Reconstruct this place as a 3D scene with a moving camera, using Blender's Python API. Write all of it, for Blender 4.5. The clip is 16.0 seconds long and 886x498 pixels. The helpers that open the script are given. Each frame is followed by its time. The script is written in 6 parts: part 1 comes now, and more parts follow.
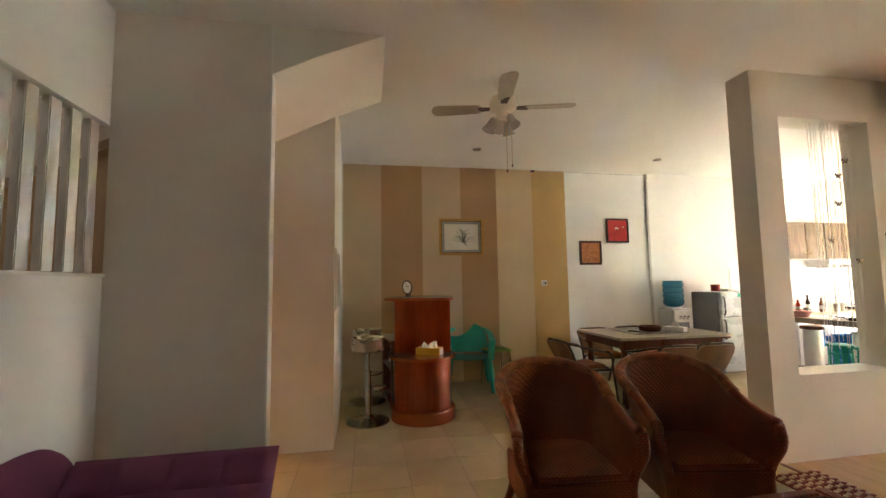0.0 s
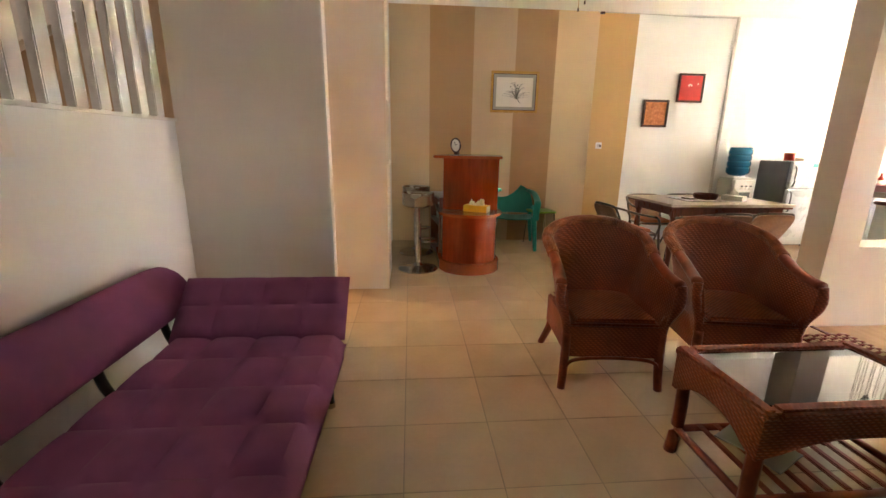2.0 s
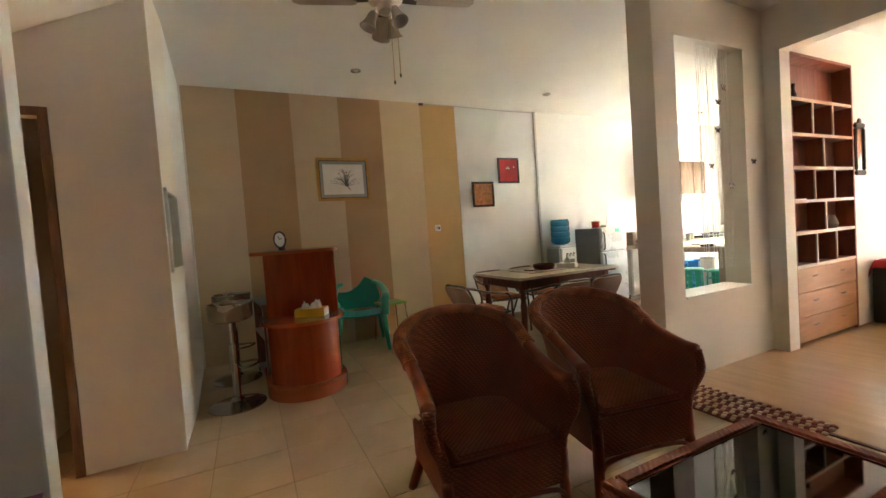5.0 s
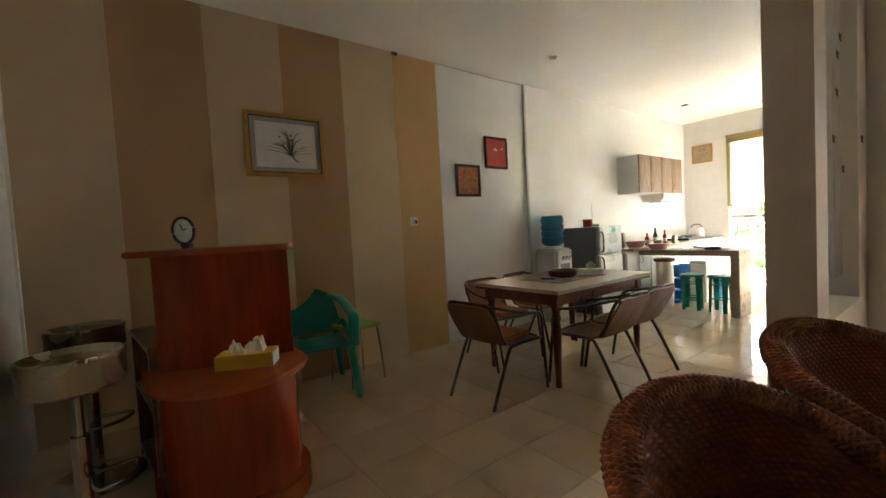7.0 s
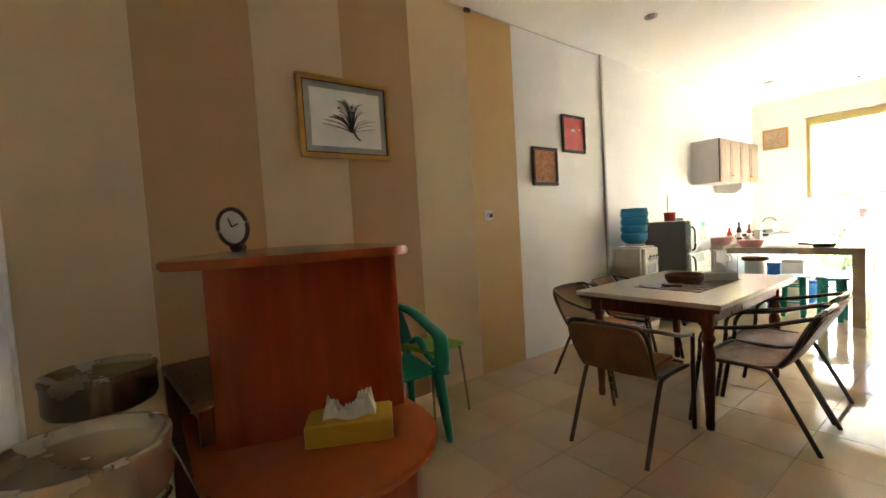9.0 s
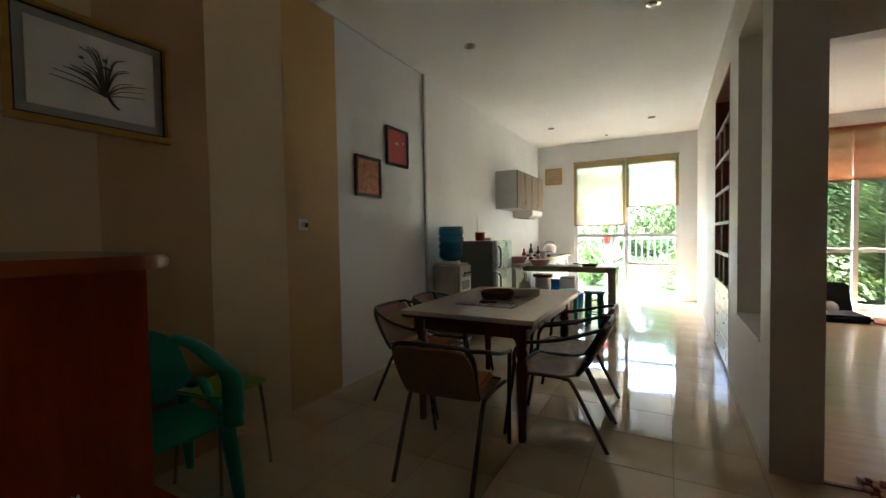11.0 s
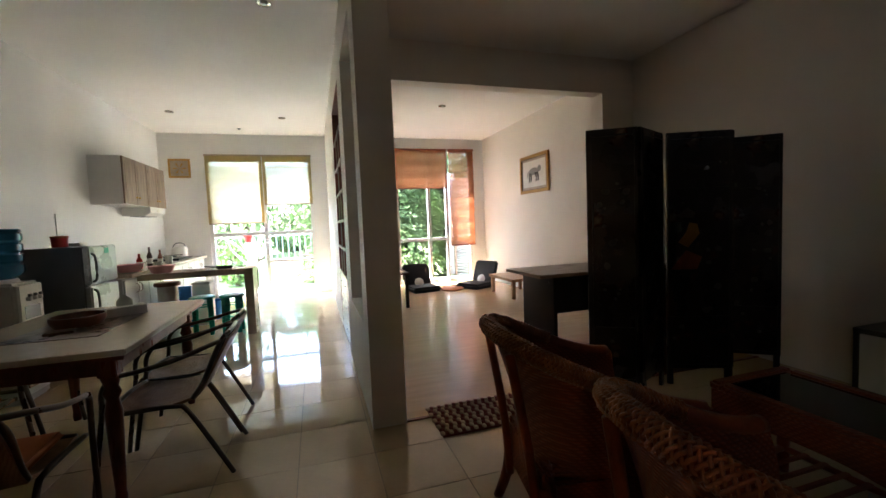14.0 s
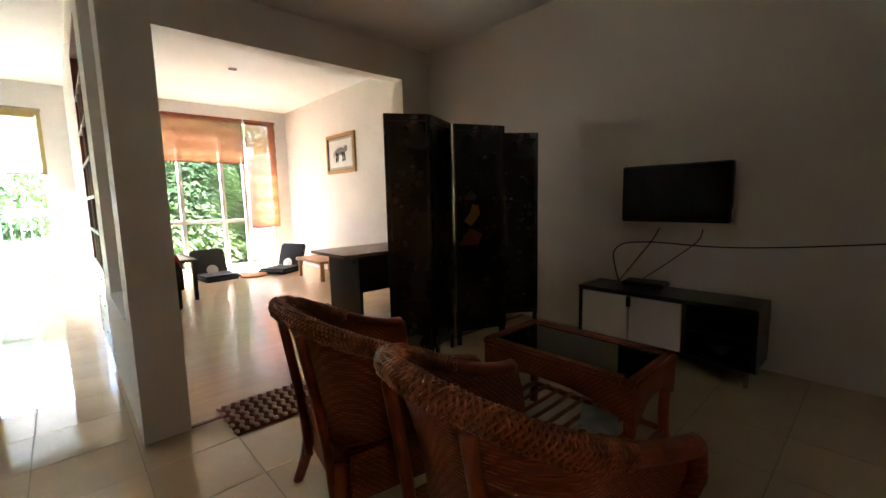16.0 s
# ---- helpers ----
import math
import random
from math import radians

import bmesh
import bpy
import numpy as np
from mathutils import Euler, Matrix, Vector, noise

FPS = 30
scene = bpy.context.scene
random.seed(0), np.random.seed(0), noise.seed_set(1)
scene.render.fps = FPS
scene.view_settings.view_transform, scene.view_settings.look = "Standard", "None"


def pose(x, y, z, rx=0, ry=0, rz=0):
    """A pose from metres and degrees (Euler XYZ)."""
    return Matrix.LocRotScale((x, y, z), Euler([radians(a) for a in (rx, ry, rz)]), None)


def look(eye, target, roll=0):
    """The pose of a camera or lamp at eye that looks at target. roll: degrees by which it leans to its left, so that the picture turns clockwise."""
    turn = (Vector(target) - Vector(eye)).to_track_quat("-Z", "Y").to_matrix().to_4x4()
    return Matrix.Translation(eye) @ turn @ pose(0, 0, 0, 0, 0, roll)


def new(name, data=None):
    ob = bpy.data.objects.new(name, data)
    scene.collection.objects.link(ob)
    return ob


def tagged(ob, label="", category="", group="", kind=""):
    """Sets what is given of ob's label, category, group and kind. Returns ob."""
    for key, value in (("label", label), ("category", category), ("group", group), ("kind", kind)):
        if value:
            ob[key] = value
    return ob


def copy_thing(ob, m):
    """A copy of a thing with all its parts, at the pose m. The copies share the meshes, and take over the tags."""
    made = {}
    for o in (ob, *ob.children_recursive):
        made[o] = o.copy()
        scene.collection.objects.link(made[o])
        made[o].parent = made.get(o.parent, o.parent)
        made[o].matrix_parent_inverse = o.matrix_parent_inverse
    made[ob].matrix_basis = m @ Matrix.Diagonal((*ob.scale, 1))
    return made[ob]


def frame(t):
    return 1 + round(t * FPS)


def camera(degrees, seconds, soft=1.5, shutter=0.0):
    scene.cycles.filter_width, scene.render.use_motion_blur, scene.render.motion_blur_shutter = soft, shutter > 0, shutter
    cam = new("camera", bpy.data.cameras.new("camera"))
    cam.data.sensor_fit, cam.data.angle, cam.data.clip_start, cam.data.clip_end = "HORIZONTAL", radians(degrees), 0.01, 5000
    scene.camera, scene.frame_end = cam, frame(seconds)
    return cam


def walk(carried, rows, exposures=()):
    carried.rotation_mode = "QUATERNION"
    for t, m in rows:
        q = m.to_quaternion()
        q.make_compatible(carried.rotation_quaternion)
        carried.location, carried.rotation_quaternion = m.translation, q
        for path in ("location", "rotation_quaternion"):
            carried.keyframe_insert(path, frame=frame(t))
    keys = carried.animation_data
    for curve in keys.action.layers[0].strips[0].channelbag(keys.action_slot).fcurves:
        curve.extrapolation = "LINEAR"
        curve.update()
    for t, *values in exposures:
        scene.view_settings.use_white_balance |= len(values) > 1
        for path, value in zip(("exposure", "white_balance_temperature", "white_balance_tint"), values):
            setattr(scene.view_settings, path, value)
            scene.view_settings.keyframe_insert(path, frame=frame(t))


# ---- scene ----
cam = camera(94.3, 16.0)

PATH = [
    (0, (5.651, -2.888, 1.364), (3.689, -2.532, 1.526), -0.9),
    (0.5, (5.679, -2.944, 1.342), (3.684, -2.807, 1.321), -1.0),
    (1, (5.69, -2.963, 1.328), (3.706, -2.83, 1.113), -1.0),
    (1.5, (5.731, -3.019, 1.341), (3.793, -2.95, 0.854), -3.1),
    (2, (5.694, -2.971, 1.31), (3.761, -2.816, 0.82), 0.8),
    (2.5, (5.698, -2.972, 1.302), (3.767, -2.673, 0.878), 2.2),
    (3, (5.678, -2.945, 1.286), (3.758, -2.553, 0.886), 1.5),
    (3.5, (5.652, -2.896, 1.264), (3.749, -2.396, 0.907), 1.1),
    (4, (5.595, -2.821, 1.245), (3.777, -2.061, 0.898), 2.0),
    (4.5, (5.359, -2.807, 1.301), (3.535, -2.015, 1.094), -1.1),
    (5, (5.076, -2.732, 1.263), (3.272, -1.874, 1.184), -4.1),
    (5.2, (4.927, -2.673, 1.283), (3.133, -1.789, 1.265), -2.2),
    (7.5, (3.209, -2.677, 1.218), (1.634, -1.448, 1.119), -3.7),
    (8, (2.937, -2.691, 1.247), (1.132, -1.829, 1.268), -3.1),
    (8.5, (2.699, -2.767, 1.233), (0.85, -2.005, 1.223), -2.0),
    (9, (2.579, -2.752, 1.257), (0.967, -1.573, 1.15), -3.4),
    (9.2, (2.504, -2.704, 1.248), (1.094, -1.294, 1.101), -2.6),
    (9.5, (2.456, -2.567, 1.232), (1.297, -0.938, 1.184), -2.2),
    (9.7, (2.429, -2.555, 1.255), (1.379, -0.853, 1.238), -0.6),
    (11.8, (2.344, -2.495, 1.224), (1.505, -0.683, 1.103), -2.0),
    (12, (2.35, -2.486, 1.264), (1.659, -0.614, 1.133), -1.6),
    (12.5, (2.377, -2.466, 1.26), (2.079, -0.493, 1.118), -1.5),
    (13, (2.433, -2.439, 1.255), (2.511, -0.445, 1.128), -2.0),
    (13.5, (2.484, -2.421, 1.25), (2.877, -0.464, 1.121), -2.1),
    (14, (2.527, -2.428, 1.251), (3.116, -0.521, 1.124), -2.3),
    (14.5, (2.57, -2.436, 1.247), (3.417, -0.631, 1.091), -2.3),
    (15, (2.588, -2.456, 1.249), (3.595, -0.737, 1.073), -2.5),
    (15.5, (2.611, -2.462, 1.232), (3.863, -0.914, 1.05), -1.1),
    (16, (2.599, -2.466, 1.23), (3.945, -1.007, 0.989), -1.3),
]
walk(cam, [(t, look(e, g, r)) for t, e, g, r in PATH], exposures=[(0, 6.85, 6700, 17), (0.5, 6.85, 6700, 17), (1.0, 7.1, 6750, 19), (1.5, 7.5, 6700, 24), (2.2, 7.75, 6700, 24), (3.5, 7.15, 6700, 23), (4, 6.85, 6650, 20), (4.5, 6.85, 6600, 18), (5, 6.75, 6450, 17), (7.5, 5.8, 6400, 15),
                                                     (8.2, 6.55, 6400, 22), (8.6, 7.1, 6400, 25), (9, 6.7, 6600, 17), (9.2, 5.6, 6800, 12), (9.6, 5.0, 6600, 11),
                                                     (12, 4.55, 6050, 13), (12.5, 4.6, 6100, 13), (14, 4.75, 5950, 15), (15, 5.15, 6000, 15), (16, 5.75, 6050, 15)])

# ---- world and sun ----
world = bpy.data.worlds.new("world")
scene.world = world
world.use_nodes = True
wn = world.node_tree
sky = wn.nodes.new("ShaderNodeTexSky")
sky.sky_type = "NISHITA"
sky.sun_disc = False
sky.sun_elevation = radians(70)
sky.sun_rotation = radians(-52)
sky.air_density, sky.dust_density = 1.2, 2.0
bg = wn.nodes["Background"]
bg.inputs["Strength"].default_value = 0.15
wn.links.new(sky.outputs[0], bg.inputs["Color"])
sun_data = bpy.data.lights.new("sun", "SUN")
sun_data.energy, sun_data.angle, sun_data.color = 2.4, radians(0.5), (1.0, 0.95, 0.86)
sun = new("sun", sun_data)
_az, _el = radians(-52), radians(70)
_to = Vector((math.sin(_az) * math.cos(_el), math.cos(_az) * math.cos(_el), math.sin(_el)))
sun.matrix_world = look(_to * 20, (0, 0, 0))
# daylight coming down the stairs from the floor above
_st = bpy.data.lights.new("stair_daylight", "AREA")
_st.shape, _st.size, _st.size_y, _st.energy, _st.color = "RECTANGLE", 2.4, 0.45, 0.08, (1.0, 0.95, 0.86)
stair_light = new("stair_daylight", _st)
stair_light.matrix_world = look((4.5, -4.47, 2.80), (4.1, -3.9, 1.2))


_wl = bpy.data.lights.new("closet_lamp", "AREA")
_wl.shape, _wl.size, _wl.energy, _wl.color = "DISK", 0.25, 0.14, (1.0, 0.60, 0.24)
closet_lamp = new("closet_lamp", _wl)
closet_lamp.matrix_world = look((1.35, -4.55, 1.55), (1.1, -4.3, 0.0))


# ---- materials ----
def mat(name, color, rough=0.5, metal=0.0, var=0.12, scale=6.0, fine=90.0, bump=0.05, rvar=0.1, spec=0.5,
        color2=None, transmission=0.0, alpha=1.0, coat=0.0, island=0.0, stretch=(1, 1, 1), bump_dist=0.01, emit=0.0):
    m = bpy.data.materials.new(name)
    m.use_nodes = True
    n, l = m.node_tree.nodes, m.node_tree.links
    b = n["Principled BSDF"]
    tc = n.new("ShaderNodeTexCoord")
    mp = n.new("ShaderNodeMapping")
    mp.inputs["Scale"].default_value = stretch
    l.new(tc.outputs["Object"], mp.inputs["Vector"])
    big, small = n.new("ShaderNodeTexNoise"), n.new("ShaderNodeTexNoise")
    big.inputs["Scale"].default_value, small.inputs["Scale"].default_value = scale, fine
    big.inputs["Detail"].default_value, small.inputs["Detail"].default_value = 5, 3
    l.new(mp.outputs[0], big.inputs["Vector"])
    l.new(mp.outputs[0], small.inputs["Vector"])
    ramp = n.new("ShaderNodeMix")
    ramp.data_type = "RGBA"
    c2 = color2 or tuple(c * (1 - var * 1.6) for c in color)
    c1 = color if color2 else tuple(min(1.0, c * (1 + var * 0.5)) for c in color)
    ramp.inputs["A"].default_value, ramp.inputs["B"].default_value = (*c1, 1), (*c2, 1)
    add = n.new("ShaderNodeMath")
    add.operation = "MULTIPLY_ADD"
    l.new(small.outputs["Fac"], add.inputs[0])
    add.inputs[1].default_value = 0.45
    sc = n.new("ShaderNodeMapRange")
    sc.inputs["From Min"].default_value, sc.inputs["From Max"].default_value = 0.3, 0.7
    sc.inputs["To Min"].default_value, sc.inputs["To Max"].default_value = -0.1, 0.65
    l.new(big.outputs["Fac"], sc.inputs["Value"])
    l.new(sc.outputs["Result"], add.inputs[2])
    add.use_clamp = True
    l.new(add.outputs[0], ramp.inputs["Factor"])
    out = ramp.outputs["Result"]
    if island:
        oi = n.new("ShaderNodeObjectInfo")
        hsv = n.new("ShaderNodeHueSaturation")
        mr = n.new("ShaderNodeMapRange")
        mr.inputs["To Min"].default_value, mr.inputs["To Max"].default_value = 1 - island, 1 + island
        l.new(oi.outputs["Random"], mr.inputs["Value"])
        l.new(mr.outputs["Result"], hsv.inputs["Value"])
        l.new(out, hsv.inputs["Color"])
        out = hsv.outputs["Color"]
    l.new(out, b.inputs["Base Color"])
    rr = n.new("ShaderNodeMapRange")
    rr.inputs["To Min"].default_value, rr.inputs["To Max"].default_value = max(0.02, rough - rvar), min(1, rough + rvar)
    l.new(big.outputs["Fac"], rr.inputs["Value"])
    l.new(rr.outputs["Result"], b.inputs["Roughness"])
    b.inputs["Metallic"].default_value = metal
    b.inputs["Specular IOR Level"].default_value = spec
    b.inputs["Transmission Weight"].default_value = transmission
    b.inputs["Alpha"].default_value = alpha
    b.inputs["Coat Weight"].default_value = coat
    b.inputs["Coat Roughness"].default_value = 0.08
    if emit:
        l.new(out, b.inputs["Emission Color"])
        b.inputs["Emission Strength"].default_value = emit
    if bump:
        bp = n.new("ShaderNodeBump")
        bp.inputs["Strength"].default_value, bp.inputs["Distance"].default_value = bump, bump_dist
        l.new(small.outputs["Fac"], bp.inputs["Height"])
        l.new(bp.outputs[0], b.inputs["Normal"])
    return m


def weave(name, color, dark, size=0.012, rough=0.45, strength=0.9):
    """Woven rattan: crossing strands with their own relief."""
    m = mat(name, color, rough=rough, var=0.3, scale=9, fine=120, bump=0)
    n, l = m.node_tree.nodes, m.node_tree.links
    b = n["Principled BSDF"]
    tc = n.new("ShaderNodeTexCoord")
    hs = []
    for k, d in enumerate(("Z", "DIAGONAL")):
        w = n.new("ShaderNodeTexWave")
        w.wave_type, w.bands_direction = "BANDS", d
        w.inputs["Scale"].default_value = 0.314 / size
        w.inputs["Distortion"].default_value = 2.6
        w.inputs["Detail"].default_value = 1
        l.new(tc.outputs["Object"], w.inputs["Vector"])
        hs.append(w)
    mul = n.new("ShaderNodeMath")
    mul.operation = "MULTIPLY"
    l.new(hs[0].outputs["Fac"], mul.inputs[0])
    l.new(hs[1].outputs["Fac"], mul.inputs[1])
    old = b.inputs["Base Color"].links[0].from_socket
    mx = n.new("ShaderNodeMix")
    mx.data_type = "RGBA"
    mx.inputs["A"].default_value = (*dark, 1)
    l.new(old, mx.inputs["B"])
    mr = n.new("ShaderNodeMapRange")
    mr.inputs["To Min"].default_value, mr.inputs["To Max"].default_value = 0.25, 1.3
    l.new(mul.outputs[0], mr.inputs["Value"])
    l.new(mr.outputs["Result"], mx.inputs["Factor"])
    l.new(mx.outputs["Result"], b.inputs["Base Color"])
    bp = n.new("ShaderNodeBump")
    bp.inputs["Strength"].default_value, bp.inputs["Distance"].default_value = strength, 0.004
    l.new(mul.outputs[0], bp.inputs["Height"])
    l.new(bp.outputs[0], b.inputs["Normal"])
    return m


def thin(name, color, see=0.3, rough=0.8, weave_scale=160.0, through_light=0.6):
    """Thin cloth or blind: light passes through it, part of it straight."""
    m = bpy.data.materials.new(name)
    m.use_nodes = True
    n, l = m.node_tree.nodes, m.node_tree.links
    n.remove(n["Principled BSDF"])
    o = n["Material Output"]
    d, t, s = n.new("ShaderNodeBsdfDiffuse"), n.new("ShaderNodeBsdfTranslucent"), n.new("ShaderNodeBsdfTransparent")
    tc, w = n.new("ShaderNodeTexCoord"), n.new("ShaderNodeTexWave")
    w.bands_direction = "Z"
    w.inputs["Scale"].default_value, w.inputs["Distortion"].default_value = weave_scale, 0.6
    l.new(tc.outputs["Object"], w.inputs["Vector"])
    mx = n.new("ShaderNodeMix")
    mx.data_type = "RGBA"
    mx.inputs["A"].default_value = (*[c * 0.75 for c in color], 1)
    mx.inputs["B"].default_value = (*color, 1)
    l.new(w.outputs["Fac"], mx.inputs["Factor"])
    for q in (d, t):
        l.new(mx.outputs["Result"], q.inputs["Color"])
    a, c = n.new("ShaderNodeMixShader"), n.new("ShaderNodeMixShader")
    a.inputs["Fac"].default_value, c.inputs["Fac"].default_value = through_light, see
    l.new(d.outputs[0], a.inputs[1])
    l.new(t.outputs[0], a.inputs[2])
    l.new(a.outputs[0], c.inputs[1])
    l.new(s.outputs[0], c.inputs[2])
    l.new(c.outputs[0], o.inputs["Surface"])
    return m


M = {
    "wall": mat("wall_paint", (0.84, 0.79, 0.695), 0.6, var=0.05, scale=1.3, fine=60, bump=0.04),
    "wall_warm": mat("wall_paint_warm", (0.80, 0.735, 0.65), 0.6, var=0.05, scale=1.3, fine=60, bump=0.04),
    "wall_cool": mat("wall_paint_cool", (0.84, 0.84, 0.82), 0.5, var=0.05, scale=1.3, fine=60, bump=0.04),
    "ceil": mat("ceiling_paint", (0.87, 0.855, 0.81), 0.75, var=0.04, scale=0.9, fine=50, bump=0.03),
    "trim": mat("trim_paint", (0.82, 0.80, 0.74), 0.4, var=0.05, bump=0.02),
    "tan": mat("wallpaper_tan", (0.62, 0.45, 0.27), 0.55, var=0.05, scale=2, fine=140, bump=0.06),
    "brown": mat("wallpaper_brown", (0.47, 0.28, 0.125), 0.55, var=0.05, scale=2, fine=140, bump=0.06),
    "cream": mat("wallpaper_cream", (0.68, 0.51, 0.29), 0.55, var=0.05, scale=2, fine=140, bump=0.06),
    "gold": mat("wallpaper_gold", (0.62, 0.385, 0.14), 0.55, var=0.06, scale=2, fine=140, bump=0.06),
    "tile": mat("floor_tile", (0.64, 0.49, 0.315), 0.04, var=0.09, scale=3, fine=45, bump=0.012, rvar=0.025, island=0.035),
    "grout": mat("grout", (0.36, 0.29, 0.20), 0.8, var=0.2),
    "rattan": weave("rattan_red", (0.38, 0.078, 0.018), (0.17, 0.032, 0.009), 0.012, strength=0.6),
    "braid": mat("rattan_braid", (0.44, 0.125, 0.035), 0.35, var=0.45, scale=18, fine=150, bump=0.15),
    "cane": mat("rattan_pole", (0.32, 0.065, 0.018), 0.35, var=0.35, scale=14, bump=0.1),
    "blackglass": mat("dark_glass", (0.006, 0.007, 0.008), 0.03, var=0.0, bump=0, rvar=0.01, spec=0.6),
    "purple": mat("purple_fabric", (0.25, 0.065, 0.155), 0.85, var=0.12, scale=7, fine=420, bump=0.35, bump_dist=0.003),
    "black": mat("black_lacquer", (0.010, 0.008, 0.007), 0.3, var=0.08, scale=4, bump=0.01, rvar=0.03),
    "desktop": mat("desk_top_wood", (0.22, 0.13, 0.08), 0.3, var=0.15, scale=3, fine=40, bump=0.01, stretch=(1, 7, 7)),
    "blackmat": mat("black_cloth", (0.008, 0.008, 0.009), 0.85, var=0.2, fine=200, bump=0.2),
    "tvblack": mat("tv_plastic", (0.010, 0.010, 0.011), 0.3, var=0.1, bump=0.0),
    "screen": mat("tv_screen", (0.005, 0.005, 0.006), 0.16, var=0.0, bump=0, rvar=0.02, spec=0.2),
    "chrome": mat("chrome", (0.50, 0.48, 0.44), 0.14, metal=1.0, var=0.08, bump=0.01),
    "silver": mat("silver_vinyl", (0.42, 0.37, 0.28), 0.26, metal=0.75, var=0.08, bump=0.05),
    "bartop": mat("bar_wood_red", (0.40, 0.055, 0.012), 0.22, var=0.22, scale=2.2, fine=26, bump=0.02, stretch=(9, 9, 1), coat=0.3),
    "bartop2": mat("bar_edge_wood", (0.46, 0.10, 0.025), 0.22, var=0.2, scale=3, fine=30, bump=0.02, coat=0.3),
    "darkwood": mat("dark_red_wood", (0.19, 0.050, 0.024), 0.3, var=0.3, scale=5, fine=40, bump=0.03, stretch=(6, 6, 1)),
    "shelfwood": mat("shelf_red_wood", (0.28, 0.066, 0.026), 0.35, var=0.25, scale=3, fine=40, bump=0.03, stretch=(6, 6, 1)),
    "shelfedge": mat("shelf_edge", (0.62, 0.46, 0.34), 0.4, var=0.1),
    "birch": mat("birch_drawers", (0.44, 0.20, 0.075), 0.4, var=0.18, scale=2.5, fine=30, bump=0.02, stretch=(1, 1, 7)),
    "teal": mat("teal_plastic", (0.010, 0.37, 0.26), 0.32, var=0.08, bump=0.015),
    "lime": mat("lime_plastic", (0.24, 0.46, 0.03), 0.35, var=0.06, bump=0.01),
    "tabletop": mat("table_top_stone", (0.68, 0.58, 0.45), 0.2, var=0.1, scale=8, fine=80, bump=0.02),
    "inlay": mat("table_inlay", (0.16, 0.09, 0.05), 0.3, var=0.5, scale=26, fine=120, bump=0.05),
    "tube": mat("bronze_tube", (0.13, 0.10, 0.08), 0.3, metal=0.8, var=0.15, bump=0.01),
    "wicker": weave("wicker_tan", (0.37, 0.17, 0.075), (0.20, 0.085, 0.038), 0.006, strength=0.6),
    "orange": mat("orange_cushion", (0.42, 0.13, 0.04), 0.8, var=0.12, fine=200, bump=0.1),
    "counter": mat("counter_laminate", (0.46, 0.37, 0.27), 0.3, var=0.2, scale=9, fine=60, bump=0.01),
    "white": mat("white_paint", (0.80, 0.79, 0.76), 0.35, var=0.04, bump=0.01),
    "frame": mat("white_window_frame", (0.78, 0.79, 0.78), 0.35, var=0.04, bump=0.01),
    "cabwood": mat("cabinet_wood", (0.23, 0.145, 0.095), 0.45, var=0.3, scale=4, fine=40, bump=0.03, stretch=(8, 8, 1)),
    "grey": mat("grey_metal", (0.20, 0.21, 0.22), 0.32, metal=0.4, var=0.06, bump=0.01),
    "fridge": mat("fridge_silver", (0.55, 0.59, 0.60), 0.28, metal=0.15, var=0.05, bump=0.005),
    "plastic": mat("grey_plastic", (0.55, 0.54, 0.50), 0.4, var=0.06, bump=0.01),
    "blue": mat("blue_bottle", (0.05, 0.34, 0.62), 0.08, var=0.05, bump=0, transmission=0.55),
    "bluep": mat("blue_plastic", (0.01, 0.22, 0.62), 0.35, var=0.05, bump=0),
    "red": mat("red_plastic", (0.52, 0.025, 0.015), 0.35, var=0.08, bump=0),
    "redcloth": mat("red_cloth", (0.50, 0.02, 0.02), 0.85, var=0.15, fine=200, bump=0.15),
    "pink": mat("pink_plastic", (0.74, 0.36, 0.36), 0.4, var=0.1, bump=0),
    "paper": mat("paper", (0.80, 0.78, 0.72), 0.8, var=0.06, bump=0.05),
    "yellow": mat("yellow_card", (0.72, 0.46, 0.03), 0.5, var=0.06, bump=0),
    "goldframe": mat("gilt_frame", (0.50, 0.27, 0.045), 0.34, metal=0.12, var=0.12, scale=14, bump=0.03),
    "mount": mat("grey_mount", (0.36, 0.36, 0.33), 0.7, var=0.05),
    "inkmid": mat("ink_mid", (0.17, 0.17, 0.155), 0.8, var=0.3),
    "inkpale": mat("ink_pale", (0.34, 0.33, 0.31), 0.8, var=0.3),
    "ink": mat("ink_grey", (0.10, 0.10, 0.09), 0.7, var=0.3),
    "printred": mat("print_red", (0.55, 0.018, 0.014), 0.4, var=0.15, scale=9),
    "printbrown": mat("print_brown", (0.62, 0.24, 0.08), 0.6, var=0.4, scale=34, color2=(0.26, 0.07, 0.02)),
    "framebrown": mat("frame_brown", (0.06, 0.018, 0.012), 0.35, var=0.3, bump=0.02),
    "lam": mat("laminate_floor", (0.56, 0.37, 0.20), 0.20, var=0.10, scale=2.2, fine=50, bump=0.01, stretch=(1, 7, 1), rvar=0.05),
    "rugred": mat("rug_dark", (0.25, 0.06, 0.045), 0.9, var=0.3, fine=180, bump=0.3),
    "ruglight": mat("rug_light", (0.56, 0.38, 0.24), 0.9, var=0.2, fine=180, bump=0.3),
    "glass": mat("window_glass", (1, 1, 1), 0.01, var=0.0, bump=0, transmission=1.0, rvar=0.005),
    "lampglass": mat("frosted_lamp_glass", (0.75, 0.70, 0.62), 0.2, var=0.05, bump=0, transmission=0.5),
    "fanblade": mat("fan_blade", (0.50, 0.42, 0.33), 0.4, var=0.1, stretch=(1, 8, 1)),
